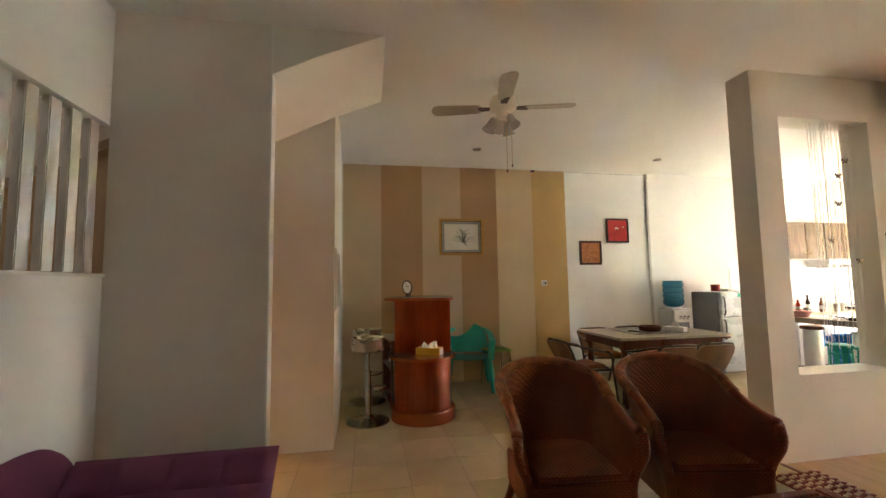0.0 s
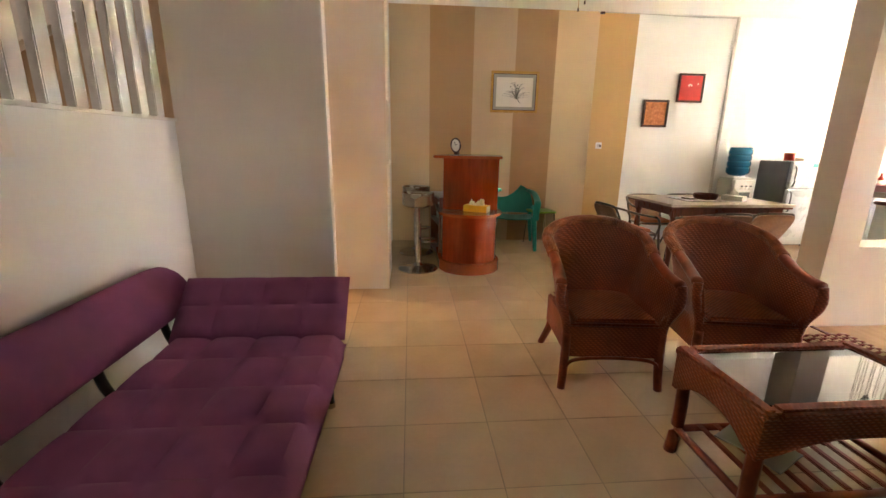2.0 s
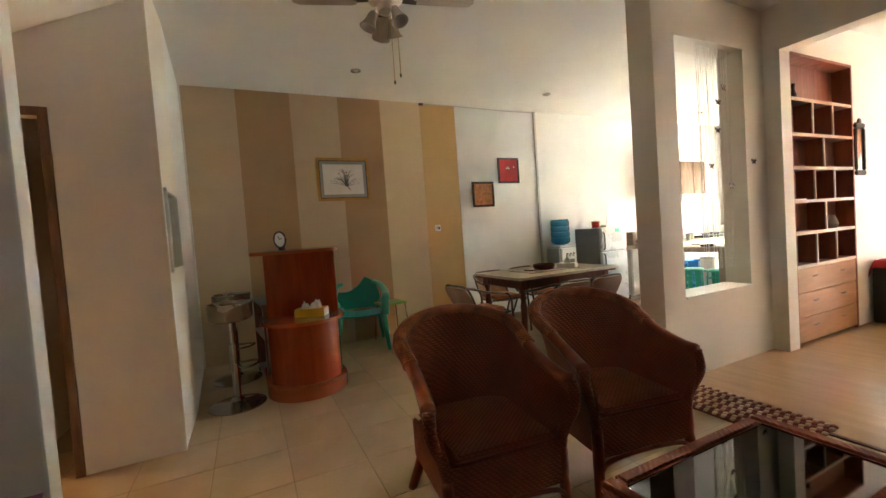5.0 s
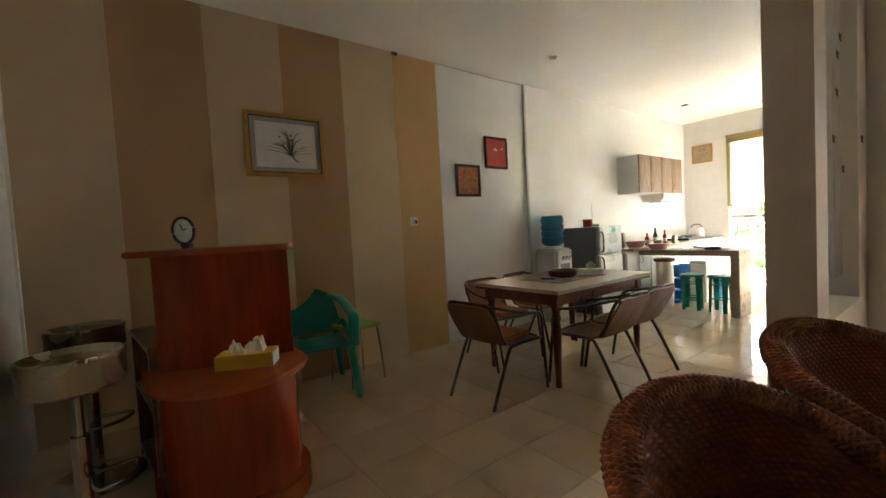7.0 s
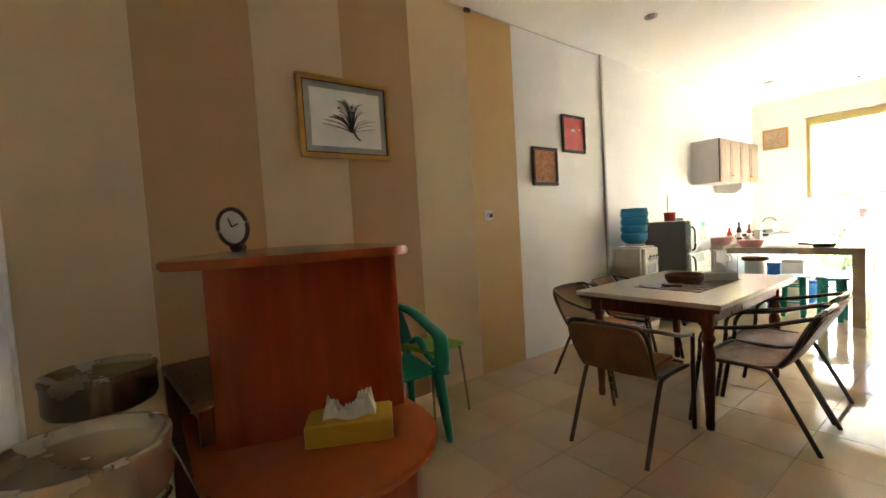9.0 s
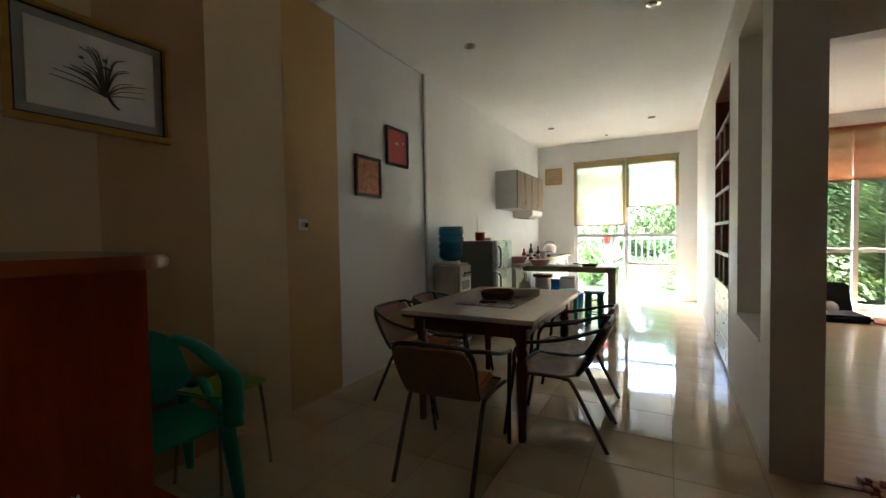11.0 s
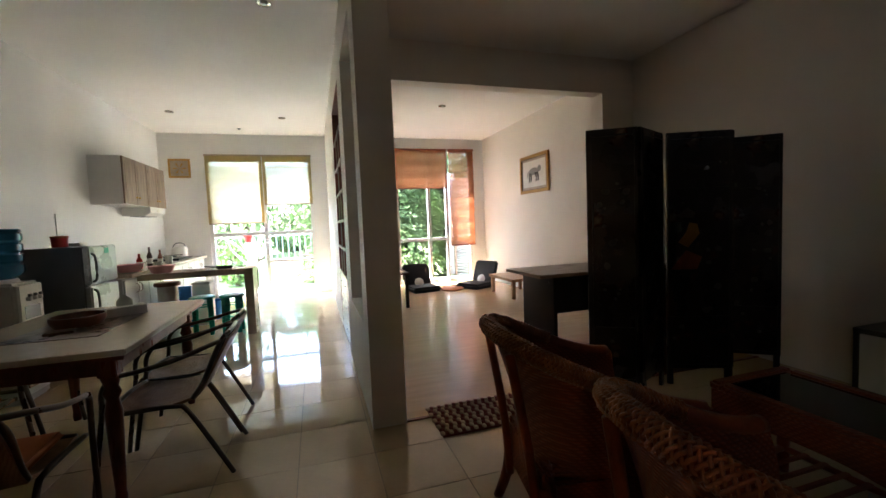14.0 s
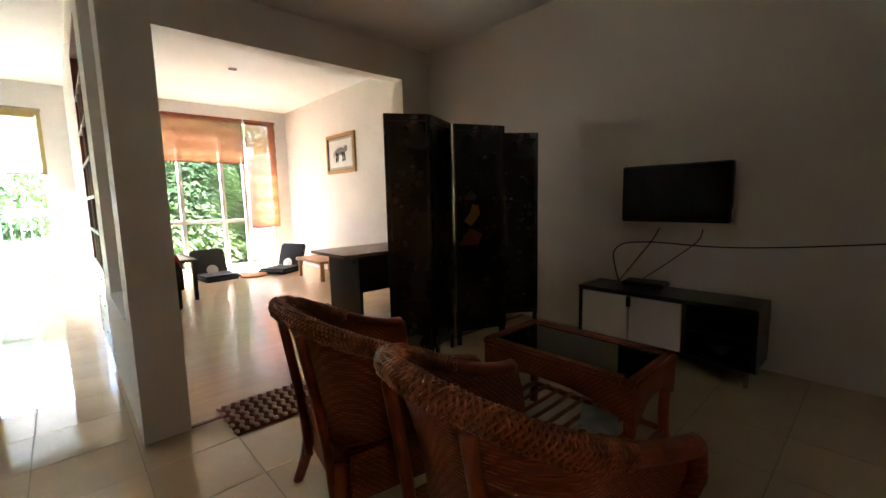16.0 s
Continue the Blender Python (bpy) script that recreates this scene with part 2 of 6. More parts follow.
    "fanbody": mat("fan_body_cream", (0.68, 0.62, 0.54), 0.35, var=0.06, bump=0),
    "blind_yellow": thin("blind_yellow", (0.60, 0.48, 0.22), 0.02, weave_scale=30),
    "blind_cream": thin("blind_cream", (0.54, 0.445, 0.26), 0.03, weave_scale=30),
    "blind_white": thin("blind_white", (0.60, 0.54, 0.42), 0.03, weave_scale=30),
    "blind_orange": thin("blind_orange", (0.38, 0.13, 0.05), 0.13, weave_scale=50, through_light=0.35),
    "lawn": mat("lawn", (0.075, 0.14, 0.025), 0.9, var=0.4, scale=3, fine=60, bump=0.5),
    "leaf": mat("leaf", (0.10, 0.20, 0.035), 0.5, var=0.5, scale=2, island=0.3, bump=0),
    "leaf2": mat("leaf_light", (0.15, 0.25, 0.05), 0.5, var=0.5, scale=2, island=0.3, bump=0),
    "conifer": mat("conifer", (0.24, 0.37, 0.12), 0.6, var=0.5, scale=3, bump=0),
    "bark": mat("bark", (0.13, 0.09, 0.06), 0.9, var=0.4, bump=0.5),
    "palebark": mat("pale_bark", (0.55, 0.52, 0.45), 0.8, var=0.2, bump=0.2),
    "concrete": mat("concrete", (0.15, 0.155, 0.125), 0.8, var=0.2, bump=0.2),
    "wire": mat("cable_black", (0.02, 0.018, 0.016), 0.5, var=0.1, bump=0),
    "terracotta": mat("terracotta", (0.38, 0.13, 0.07), 0.7, var=0.2),
    "painting": None,
}


def painting_mat():
    m = mat("painting_blue", (0.01, 0.12, 0.14), 0.35, var=0.3)
    n, l = m.node_tree.nodes, m.node_tree.links
    b = n["Principled BSDF"]
    tc, no, cr = n.new("ShaderNodeTexCoord"), n.new("ShaderNodeTexNoise"), n.new("ShaderNodeValToRGB")
    no.inputs["Scale"].default_value, no.inputs["Detail"].default_value = 4.5, 3
    l.new(tc.outputs["Object"], no.inputs["Vector"])
    l.new(no.outputs["Fac"], cr.inputs["Fac"])
    e = cr.color_ramp.elements
    e[0].position, e[0].color = 0.36, (0.004, 0.03, 0.05, 1)
    e[1].position, e[1].color = 0.70, (0.5, 0.17, 0.03, 1)
    for p, c in ((0.46, (0.008, 0.11, 0.15, 1)), (0.55, (0.03, 0.14, 0.09, 1)), (0.63, (0.10, 0.14, 0.03, 1))):
        k = e.new(p)
        k.color = c
    l.new(cr.outputs[0], b.inputs["Base Color"])
    return m


M["painting"] = painting_mat()


def lacquer_mat():
    m = mat("painted_lacquer", (0.010, 0.008, 0.008), 0.28, var=0.2)
    n, l = m.node_tree.nodes, m.node_tree.links
    b = n["Principled BSDF"]
    tc, no, cr = n.new("ShaderNodeTexCoord"), n.new("ShaderNodeTexNoise"), n.new("ShaderNodeValToRGB")
    no.inputs["Scale"].default_value, no.inputs["Detail"].default_value = 7, 4
    l.new(tc.outputs["Object"], no.inputs["Vector"])
    l.new(no.outputs["Fac"], cr.inputs["Fac"])
    e = cr.color_ramp.elements
    e[0].position, e[0].color = 0.60, (0.010, 0.008, 0.008, 1)
    e[1].position, e[1].color = 0.78, (0.16, 0.12, 0.08, 1)
    k = e.new(0.67)
    k.color = (0.05, 0.014, 0.012, 1)
    l.new(cr.outputs[0], b.inputs["Base Color"])
    return m


M["lacquer"] = lacquer_mat()


# ---- mesh helpers ----
def box(bm, x0, x1, y0, y1, z0, z1, bevel=0.0, seg=2):
    r = bmesh.ops.create_cube(bm, size=1.0, matrix=Matrix.Translation(((x0 + x1) / 2, (y0 + y1) / 2, (z0 + z1) / 2))
                              @ Matrix.Diagonal((abs(x1 - x0), abs(y1 - y0), abs(z1 - z0), 1)))
    if bevel:
        es = {e for v in r["verts"] for e in v.link_edges}
        bmesh.ops.bevel(bm, geom=list(es), offset=bevel, segments=seg, affect="EDGES", clamp_overlap=True)
    return bm


def prism(bm, pts, z0, z1, axis="z", bevel=0.0):
    """A flat outline given as points, pushed out between two levels along an axis."""
    def at(a, b, c):
        return {"z": (a, b, c), "y": (a, c, b), "x": (c, a, b)}[axis]
    lo = [bm.verts.new(at(a, b, z0)) for a, b in pts]
    hi = [bm.verts.new(at(a, b, z1)) for a, b in pts]
    k = len(pts)
    fs = [bm.faces.new(lo[::-1]), bm.faces.new(hi)]
    for i in range(k):
        fs.append(bm.faces.new((lo[i], lo[(i + 1) % k], hi[(i + 1) % k], hi[i])))
    bmesh.ops.recalc_face_normals(bm, faces=fs)
    if bevel:
        es = {e for f in fs[:2] for e in f.edges}
        bmesh.ops.bevel(bm, geom=list(es), offset=bevel, segments=2, affect="EDGES", clamp_overlap=True)
    return bm


def cyl(bm, p, q, r0, r1=None, seg=12):
    p, q = Vector(p), Vector(q)
    d = q - p
    m = Matrix.Translation((p + q) / 2) @ d.to_track_quat("Z", "Y").to_matrix().to_4x4()
    bmesh.ops.create_cone(bm, cap_ends=True, segments=seg, radius1=r0, radius2=r0 if r1 is None else r1, depth=d.length, matrix=m)
    return bm


def ball(bm, c, r, s=(1, 1, 1), u=14, v=8):
    bmesh.ops.create_uvsphere(bm, u_segments=u, v_segments=v, radius=r, matrix=Matrix.Translation(c) @ Matrix.Diagonal((*s, 1)))
    return bm


def smooth_points(pts, n=6, closed=False):
    pts = [Vector(p) for p in pts]
    out = []
    k = len(pts)
    rng = range(k) if closed else range(k - 1)
    for i in rng:
        g = (lambda j: pts[j % k]) if closed else (lambda j: pts[min(max(j, 0), k - 1)])
        a, b, c, d = g(i - 1), g(i), g(i + 1), g(i + 2)
        for s in range(n):
            t = s / n
            out.append(0.5 * ((2 * b) + (c - a) * t + (2 * a - 5 * b + 4 * c - d) * t * t + (3 * b - a - 3 * c + d) * t ** 3))
    if not closed:
        out.append(pts[-1])
    return out


def tube(bm, pts, r, seg=8, closed=False, smooth=5, flat=1.0):
    """A round bar along a smooth line; r is one radius or one for each end."""
    line = smooth_points(pts, smooth, closed) if smooth else [Vector(p) for p in pts]
    rings = []
    k = len(line)
    up = Vector((0, 0, 1))
    for i, p in enumerate(line):
        a = line[(i - 1) % k] if closed or i else p
        b = line[(i + 1) % k] if closed or i < k - 1 else p
        d = (b - a).normalized()
        s = d.cross(up)
        if s.length < 0.05:
            s = d.cross(Vector((1, 0, 0)))
        s.normalize()
        t = s.cross(d).normalized()
        rr = r if isinstance(r, (int, float)) else r[0] + (r[1] - r[0]) * i / (k - 1)
        rings.append([bm.verts.new(p + rr * (math.cos(u) * s + math.sin(u) * flat * t)) for u in (2 * math.pi * j / seg for j in range(seg))])
    for i in range(k if closed else k - 1):
        A, B = rings[i], rings[(i + 1) % k]
        for j in range(seg):
            bm.faces.new((A[j], A[(j + 1) % seg], B[(j + 1) % seg], B[j]))
    if not closed:
        bm.faces.new(rings[0][::-1])
        bm.faces.new(rings[-1])
    return bm


def lathe(bm, prof, c=(0, 0, 0), seg=20):
    rings = []
    for r, z in prof:
        rings.append([bm.verts.new((c[0] + r * math.cos(u), c[1] + r * math.sin(u), c[2] + z)) for u in (2 * math.pi * j / seg for j in range(seg))])
    for A, B in zip(rings, rings[1:]):
        for j in range(seg):
            bm.faces.new((A[j], A[(j + 1) % seg], B[(j + 1) % seg], B[j]))
    if prof[0][0] > 1e-4:
        bm.faces.new(rings[0][::-1])
    if prof[-1][0] > 1e-4:
        bm.faces.new(rings[-1])
    bmesh.ops.remove_doubles(bm, verts=bm.verts, dist=1e-5)
    return bm


def sheet(bm, f, nu, nv, thick=0.0, closed_u=False):
    """A curved sheet from f(u, v), thickened along its normals."""
    g = [[bm.verts.new(f(i / nu, j / nv)) for j in range(nv + 1)] for i in range(nu + (0 if closed_u else 1))]
    fs = []
    for i in range(nu):
        a, b = g[i], g[(i + 1) % len(g)]
        for j in range(nv):
            fs.append(bm.faces.new((a[j], b[j], b[j + 1], a[j + 1])))
    bmesh.ops.recalc_face_normals(bm, faces=fs)
    if thick:
        bmesh.ops.solidify(bm, geom=fs, thickness=thick)
    return bm


def mesh_of(name, bm, material, smooth=True):
    me = bpy.data.meshes.new(name)
    if smooth:
        for f in bm.faces:
            f.smooth = True
        for e in bm.edges:
            if len(e.link_faces) == 2 and e.calc_face_angle(0) > 0.6:
                e.smooth = False
    bm.to_mesh(me)
    bm.free()
    me.materials.append(M[material] if isinstance(material, str) else material)
    return me


def part(name, bm, material, parent, label="", kind="", at=None):
    ob = new(name, mesh_of(name, bm, material))
    ob.parent = parent
    if at is not None:
        ob.matrix_local = at
    return tagged(ob, label=label, kind=kind)


def thing(name, x, y, z=0.0, rz=0.0, label="", category="", group="", kind=""):
    ob = new(name)
    ob.empty_display_size = 0.1
    ob.matrix_world = pose(x, y, z, 0, 0, rz)
    return tagged(ob, label, category, group, kind)


def solo(name, bm, material, label="", category="", kind="", group="", at=None):
    ob = new(name, mesh_of(name, bm, material))
    if at is not None:
        ob.matrix_world = at
    return tagged(ob, label, category, group, kind)


def B():
    return bmesh.new()


# ---- the large structure ----
# The plan is laid out in units of 1.064 m; the last lines of the file bring it to metres.
H = 2.82      # ceiling
YN = 5.545    # north wall
XE = 5.714    # east wall
YS = -4.10    # south wall


def wall(name, boxes, material="wall", label=""):
    bm = B()
    for b in boxes:
        box(bm, *b)
    return solo(name, bm, material, label or "smooth off-white painted wall", kind="structure")


solo("floor", box(B(), -0.2, 6.1, -5.6, YN + 0.1, -0.2, -0.0025), "grout", "cream glossy floor tiles with thin brown joints", kind="structure")
solo("floor_laminate", box(B(), 2.78, XE, 0.09, YN, -0.0015, 0.0), "lam", "pale birch laminate floor with a soft sheen", kind="structure")
solo("floor_strip", box(B(), 2.831, XE, 0.064, 0.09, -0.0015, 0.008, 0.002), "darkwood", "dark threshold strip between tile and laminate", kind="structure")
solo("ceiling", box(B(), -0.2, 6.1, -5.6, YN + 0.2, H, H + 0.2), "ceil", "flat off-white painted ceiling", kind="structure")
wall_west = wall("wall_west", [(-0.2, 0, -5.6, YN + 0.2, -0.1, H)], "wall_cool", "cool white wall with striped wallpaper on its south half")
SEAMS = (-3.053, -2.557, -2.023, -1.505, -1.006, -0.492, 0.0)
for c, y0, y1 in zip(("tan", "brown", "tan", "brown", "cream", "gold"), SEAMS, SEAMS[1:]):
    part("wallpaper_strip", box(B(), 0.0, 0.004, y0 + 0.0008, y1, 0, H), c, wall_west,
         {"tan": "pale tan wallpaper strip", "brown": "caramel brown wallpaper strip", "cream": "cream wallpaper strip", "gold": "golden ochre wallpaper strip"}[c])
wall("wall_east", [(XE, XE + 0.2, -5.6, YN + 0.2, -0.1, H)])
# north wall with the two openings
KX0, KX1, LX0, LX1 = 0.68, 2.37, 3.50, 5.43
wall("wall_north", [(-0.0, KX0, YN, YN + 0.16, -0.1, H), (KX1, LX0, YN, YN + 0.16, -0.1, H), (LX1, XE, YN, YN + 0.16, -0.1, H),
                    (KX0, KX1, YN, YN + 0.16, 2.47, H), (LX0, LX1, YN, YN + 0.16, 2.60, H), (LX0, LX1, YN, YN + 0.16, -0.1, 0.03)], "wall_cool")
# wall between kitchen and study: column, low wall with an opening over it, pier, wall with the bookcase let in
wall("column", [(2.632, 2.831, 0.054, 0.285, -0.05, H)], "wall", "square off-white painted column")
wall("wall_low", [(2.632, 2.831, 0.285, 1.40, -0.05, 0.615)], "wall", "low off-white wall under the pass-through opening")
wall("lintel", [(2.632, 2.831, 0.285, 1.40, 2.486, H)], "wall", "off-white lintel over the pass-through opening")
wall("jamb", [(2.632, 2.831, 1.115, 1.40, 0.615, 2.486)], "wall", "off-white pier beside the pass-through opening")
wall("pass_sill", [(2.622, 2.846, 0.287, 1.113, 0.615, 0.630)], "trim", "white sill of the pass-through opening")
wall("wall_middle", [(2.632, 2.951, 1.40, 1.55, -0.05, H), (2.632, 2.92, 1.55, 2.66, 2.49, H), (2.632, 2.92, 2.66, YN, -0.05, H)], "wall")
wall("beam", [(2.951, XE, 1.40, 1.55, 2.47, H), (5.32, XE, 1.40, 1.55, -0.05, 2.47)], "wall", "off-white beam over the wide study opening")
# stair walls
wall("wall_stair_end", [(2.76, 2.85, YS, -3.276, -0.05, H)], "wall_warm", "greyish white wall end beside the stairs")
solo("corner_bead", box(B(), 2.758, 2.855, -3.278, -3.268, 0, H, 0.002), "trim", "white corner strip on the wall end", kind="structure")
wall("wall_south", [(2.85, 3.88, YS - 0.1, YS, -0.05, 1.38), (3.88, XE, YS - 0.1, YS, -0.05, 1.22), (2.85, XE, YS - 0.1, YS, 2.18, H)], "wall_cool",
     "pale wall with a slatted stair opening above")
wall("stair_sill", [(2.855, 3.90, YS - 0.12, YS + 0.015, 1.38, 1.395), (3.865, XE, YS - 0.12, YS + 0.015, 1.22, 1.235), (3.865, 3.90, YS - 0.1, YS + 0.012, 1.235, 1.38)], "trim",
     "cream ledge under the stair slats")
slats = thing("stair_screen", 3.4, YS - 0.05, 1.39, 0, "cream vertical slats closing the stair opening above the sofa wall", "screen", kind="structure")
_bm = box(B(), -0.036, 0.036, -0.02, 0.02, 0, 0.80, 0.004)
_me = mesh_of("slat", _bm, "trim")
for i in range(20):
    ob = new("slat", _me)
    ob.parent = slats
    x = 2.918 + 0.1365 * i
    ob.location = (x - 3.4, 0, 0.01 if x < 3.86 else -0.145)
    if x > 3.86:
        ob.scale.z = 1.19
wall("wall_stairwell", [(2.76, XE, -5.6, -5.5, -0.05, H), (2.66, 2.76, -5.5, YS, -0.05, H)], "tan", "brown wall inside the stairwell")
wall("stair_flight", [(2.93 + 0.27 * i, 3.20 + 0.27 * i, -5.5, YS - 0.1, -0.05, 1.20 - 0.17 * i) for i in range(7)], "lam", "stair steps behind the slats")
# closed room under the stairs, with a door in its east side
wall("wall_closet_east", [(1.82, 1.90, -3.49, -2.99, -0.05, H), (1.82, 1.90, -4.9, -3.49, 1.98, H)], "wall_cool", "grey-white wall with the door of the room under the stairs")
wall("wall_closet_front", [(1.27, 1.82, -3.07, -2.99, -0.05, 1.13), (1.27, 1.82, -3.07, -2.99, 1.59, H), (1.27, 1.44, -3.07, -2.99, 1.13, 1.59), (1.812, 1.82, -3.07, -2.99, 1.13, 1.59)],
     "wall", "grey-white wall with a recess for the painting")
wall("wall_closet_inner", [(0.2, 1.7, -3.9, -3.8, -0.05, H)], "wall", "wall inside the room under the stairs")
_bm = prism(B(), [(0.0, -3.2), (1.27, -3.2), (1.27, -2.99), (0.0, -3.053)], -0.05, H)
solo("wall_closet_north", _bm, "wall_cool", "cool white wall beside the striped wallpaper", kind="structure")
solo("trim_closet", box(B(), 0.004, 0.03, -3.053, -3.036, 0, H, 0.003), "trim", "white corner strip", kind="structure")
solo("trim_closet_corner", box(B(), 1.885, 1.906, -3.00, -2.984, 0, H, 0.003), "trim", "white corner strip", kind="structure")
wall("wall_closet_back", [(0.0, 2.84, -5.0, -4.9, -0.05, H)], "tan", "tan wall inside the small room")
_bm = prism(B(), [(-4.9, 1.72), (-3.02, 2.650), (-2.61, 2.819), (-4.9, 2.819)], 1.902, 2.848, axis="x")
solo("stair_soffit", _bm, "wall", "sloping underside of the stairs, off-white", kind="structure")
for nm, bx in (("door_frame", [(1.89, 1.912, -3.50, -3.46, 0, 2.02), (1.89, 1.912, -4.4, -3.50, 1.98, 2.02), (1.81, 1.89, -3.50, -3.485, 0, 1.98)]),):
    bm = B()
    for b in bx:
        box(bm, *b)
    solo("door_frame", bm, "cabwood", "brown wooden door frame with a thin dark edge", kind="structure")


def window(name, x0, x1, z0, z1, xs, zs_by_bay, label, w=0.05):
    """A white frame with posts at xs and rails at the heights given for each bay, and a pane in each field."""
    g = thing(name, (x0 + x1) / 2, YN + 0.05, z0, 0, label, "window", kind="structure")
    ox, oz = (x0 + x1) / 2, z0
    bm = B()
    for a, b, c, d in ((x0, x0 + w, z0, z1), (x1 - w, x1, z0, z1), (x0 + w, x1 - w, z1 - w, z1), (x0 + w, x1 - w, z0, z0 + w)):
        box(bm, a - ox, b - ox, -0.03, 0.03, c - oz, d - oz, 0.003)
    part("window_frame", bm, "frame", g)
    edges = [x0] + xs + [x1]
    for x in xs:
        part("post", box(B(), x - 0.03 - ox, x + 0.03 - ox, -0.032, 0.032, z0 + w - oz, z1 - w - oz, 0.003), "frame", g)
    for i, zs in enumerate(zs_by_bay):
        a, b = edges[i] + (w if i == 0 else 0.03), edges[i + 1] - (w if i == len(zs_by_bay) - 1 else 0.03)
        for z in zs:
            part("rail", box(B(), a - ox, b - ox, -0.028, 0.028, z - 0.028 - oz, z + 0.028 - oz, 0.003), "frame", g)
        zz = [z0 + w] + [z for z in zs] + [z1 - w]
        for c, d in zip(zz, zz[1:]):
            ob = part("pane", box(B(), a - ox, b - ox, -0.003, 0.003, c - oz + 0.02, d - oz - 0.02), "glass", g)
            ob.visible_shadow = False
    return g


w1 = window("window_1", KX0, KX1, 0.02, 2.47, [1.56], [[1.12], [0.62, 1.12]], "white glazed garden door and side light, closed")
part("door_handle", tube(B(), [(0.5, -0.03, 1.0), (0.5, -0.075, 1.0), (0.42, -0.075, 1.0)], 0.009), "chrome", w1, at=pose(-0.03 - 0.38, 0, 0, 0, 0, 0))
w2 = window("window_2", LX0, LX1, 0.03, 2.60, [3.92, 4.55, 4.92], [[0.86], [0.86], [0.86], [0.86]], "white framed floor-length study window")


def blind(x, z1, w, h, material, label, y, thick_bar="goldframe", tassel=True):
    g = thing("roller_blind", x, y, z1, 0, label, "window blind")
    n = max(6, int(h / 0.12))

    def f(u, v):
        return Vector(((u - 0.5) * w, 0.006 * math.sin(v * n * math.pi) + 0.003 * math.sin(u * 9 + v * 5), -v * h))
    part("blind_cloth", sheet(B(), f, 8, n * 4), material, g)
    part("head_rail", cyl(B(), (-w / 2 - 0.01, 0, 0.012), (w / 2 + 0.01, 0, 0.012), 0.018), thick_bar, g)
    part("bottom_bar", box(B(), -w / 2, w / 2, -0.012, 0.012, -h - 0.022, -h, 0.004), thick_bar, g)
    if material != "blind_orange":
        for a, b in ((-w / 2, -w / 2 + 0.045), (w / 2 - 0.045, w / 2)):
            part("side_tape", box(B(), a, b, -0.0125, -0.0105, -h, 0), "blind_yellow", g, "yellow side tape")
        part("head_tape", box(B(), -w / 2 + 0.05, w / 2 - 0.05, -0.0125, -0.0105, -0.10, 0), "blind_yellow", g, "yellow head tape")
        for k in range(1, int(h / 0.19) + 1):
            part("rib", box(B(), -w / 2 + 0.05, w / 2 - 0.05, -0.0135, -0.0105, -0.19 * k - 0.006, -0.19 * k), "blind_yellow", g)
    if tassel:
        part("cord", tube(B(), [(w / 2 + 0.02, -0.02, 0), (w / 2 + 0.022, -0.02, -0.8), (w / 2 + 0.018, -0.02, -1.45)], 0.003, 5), "paper", g)
    return g


blind(1.115, 2.46, 0.87, 1.13, "blind_cream", "cream ribbed roller blind half lowered over the garden window", YN - 0.03, "counter", False)
blind(1.965, 2.46, 0.80, 0.82, "blind_white", "pale roller blind with a yellow edge over the garden door", YN - 0.03, "counter")
blind(4.22, 2.60, 1.40, 0.72, "blind_orange", "orange see-through woven blind drawn up over the study window", YN - 0.03, "cane", False)
blind(5.22, 2.60, 0.52, 1.86, "blind_orange", "orange see-through woven blind lowered at the window's end", YN - 0.045, "cane", False)


# ---- garden ----
solo("ground", box(B(), -40, 45, YN + 0.17, 90, -0.6, -0.12), "lawn", "mown green lawn", kind="structure")
solo("terrace", box(B(), -0.6, 2.95, YN + 0.17, YN + 1.5, -0.4, -0.03), "concrete", "pale concrete terrace outside the garden door", kind="structure")
rnd = random.Random(4)


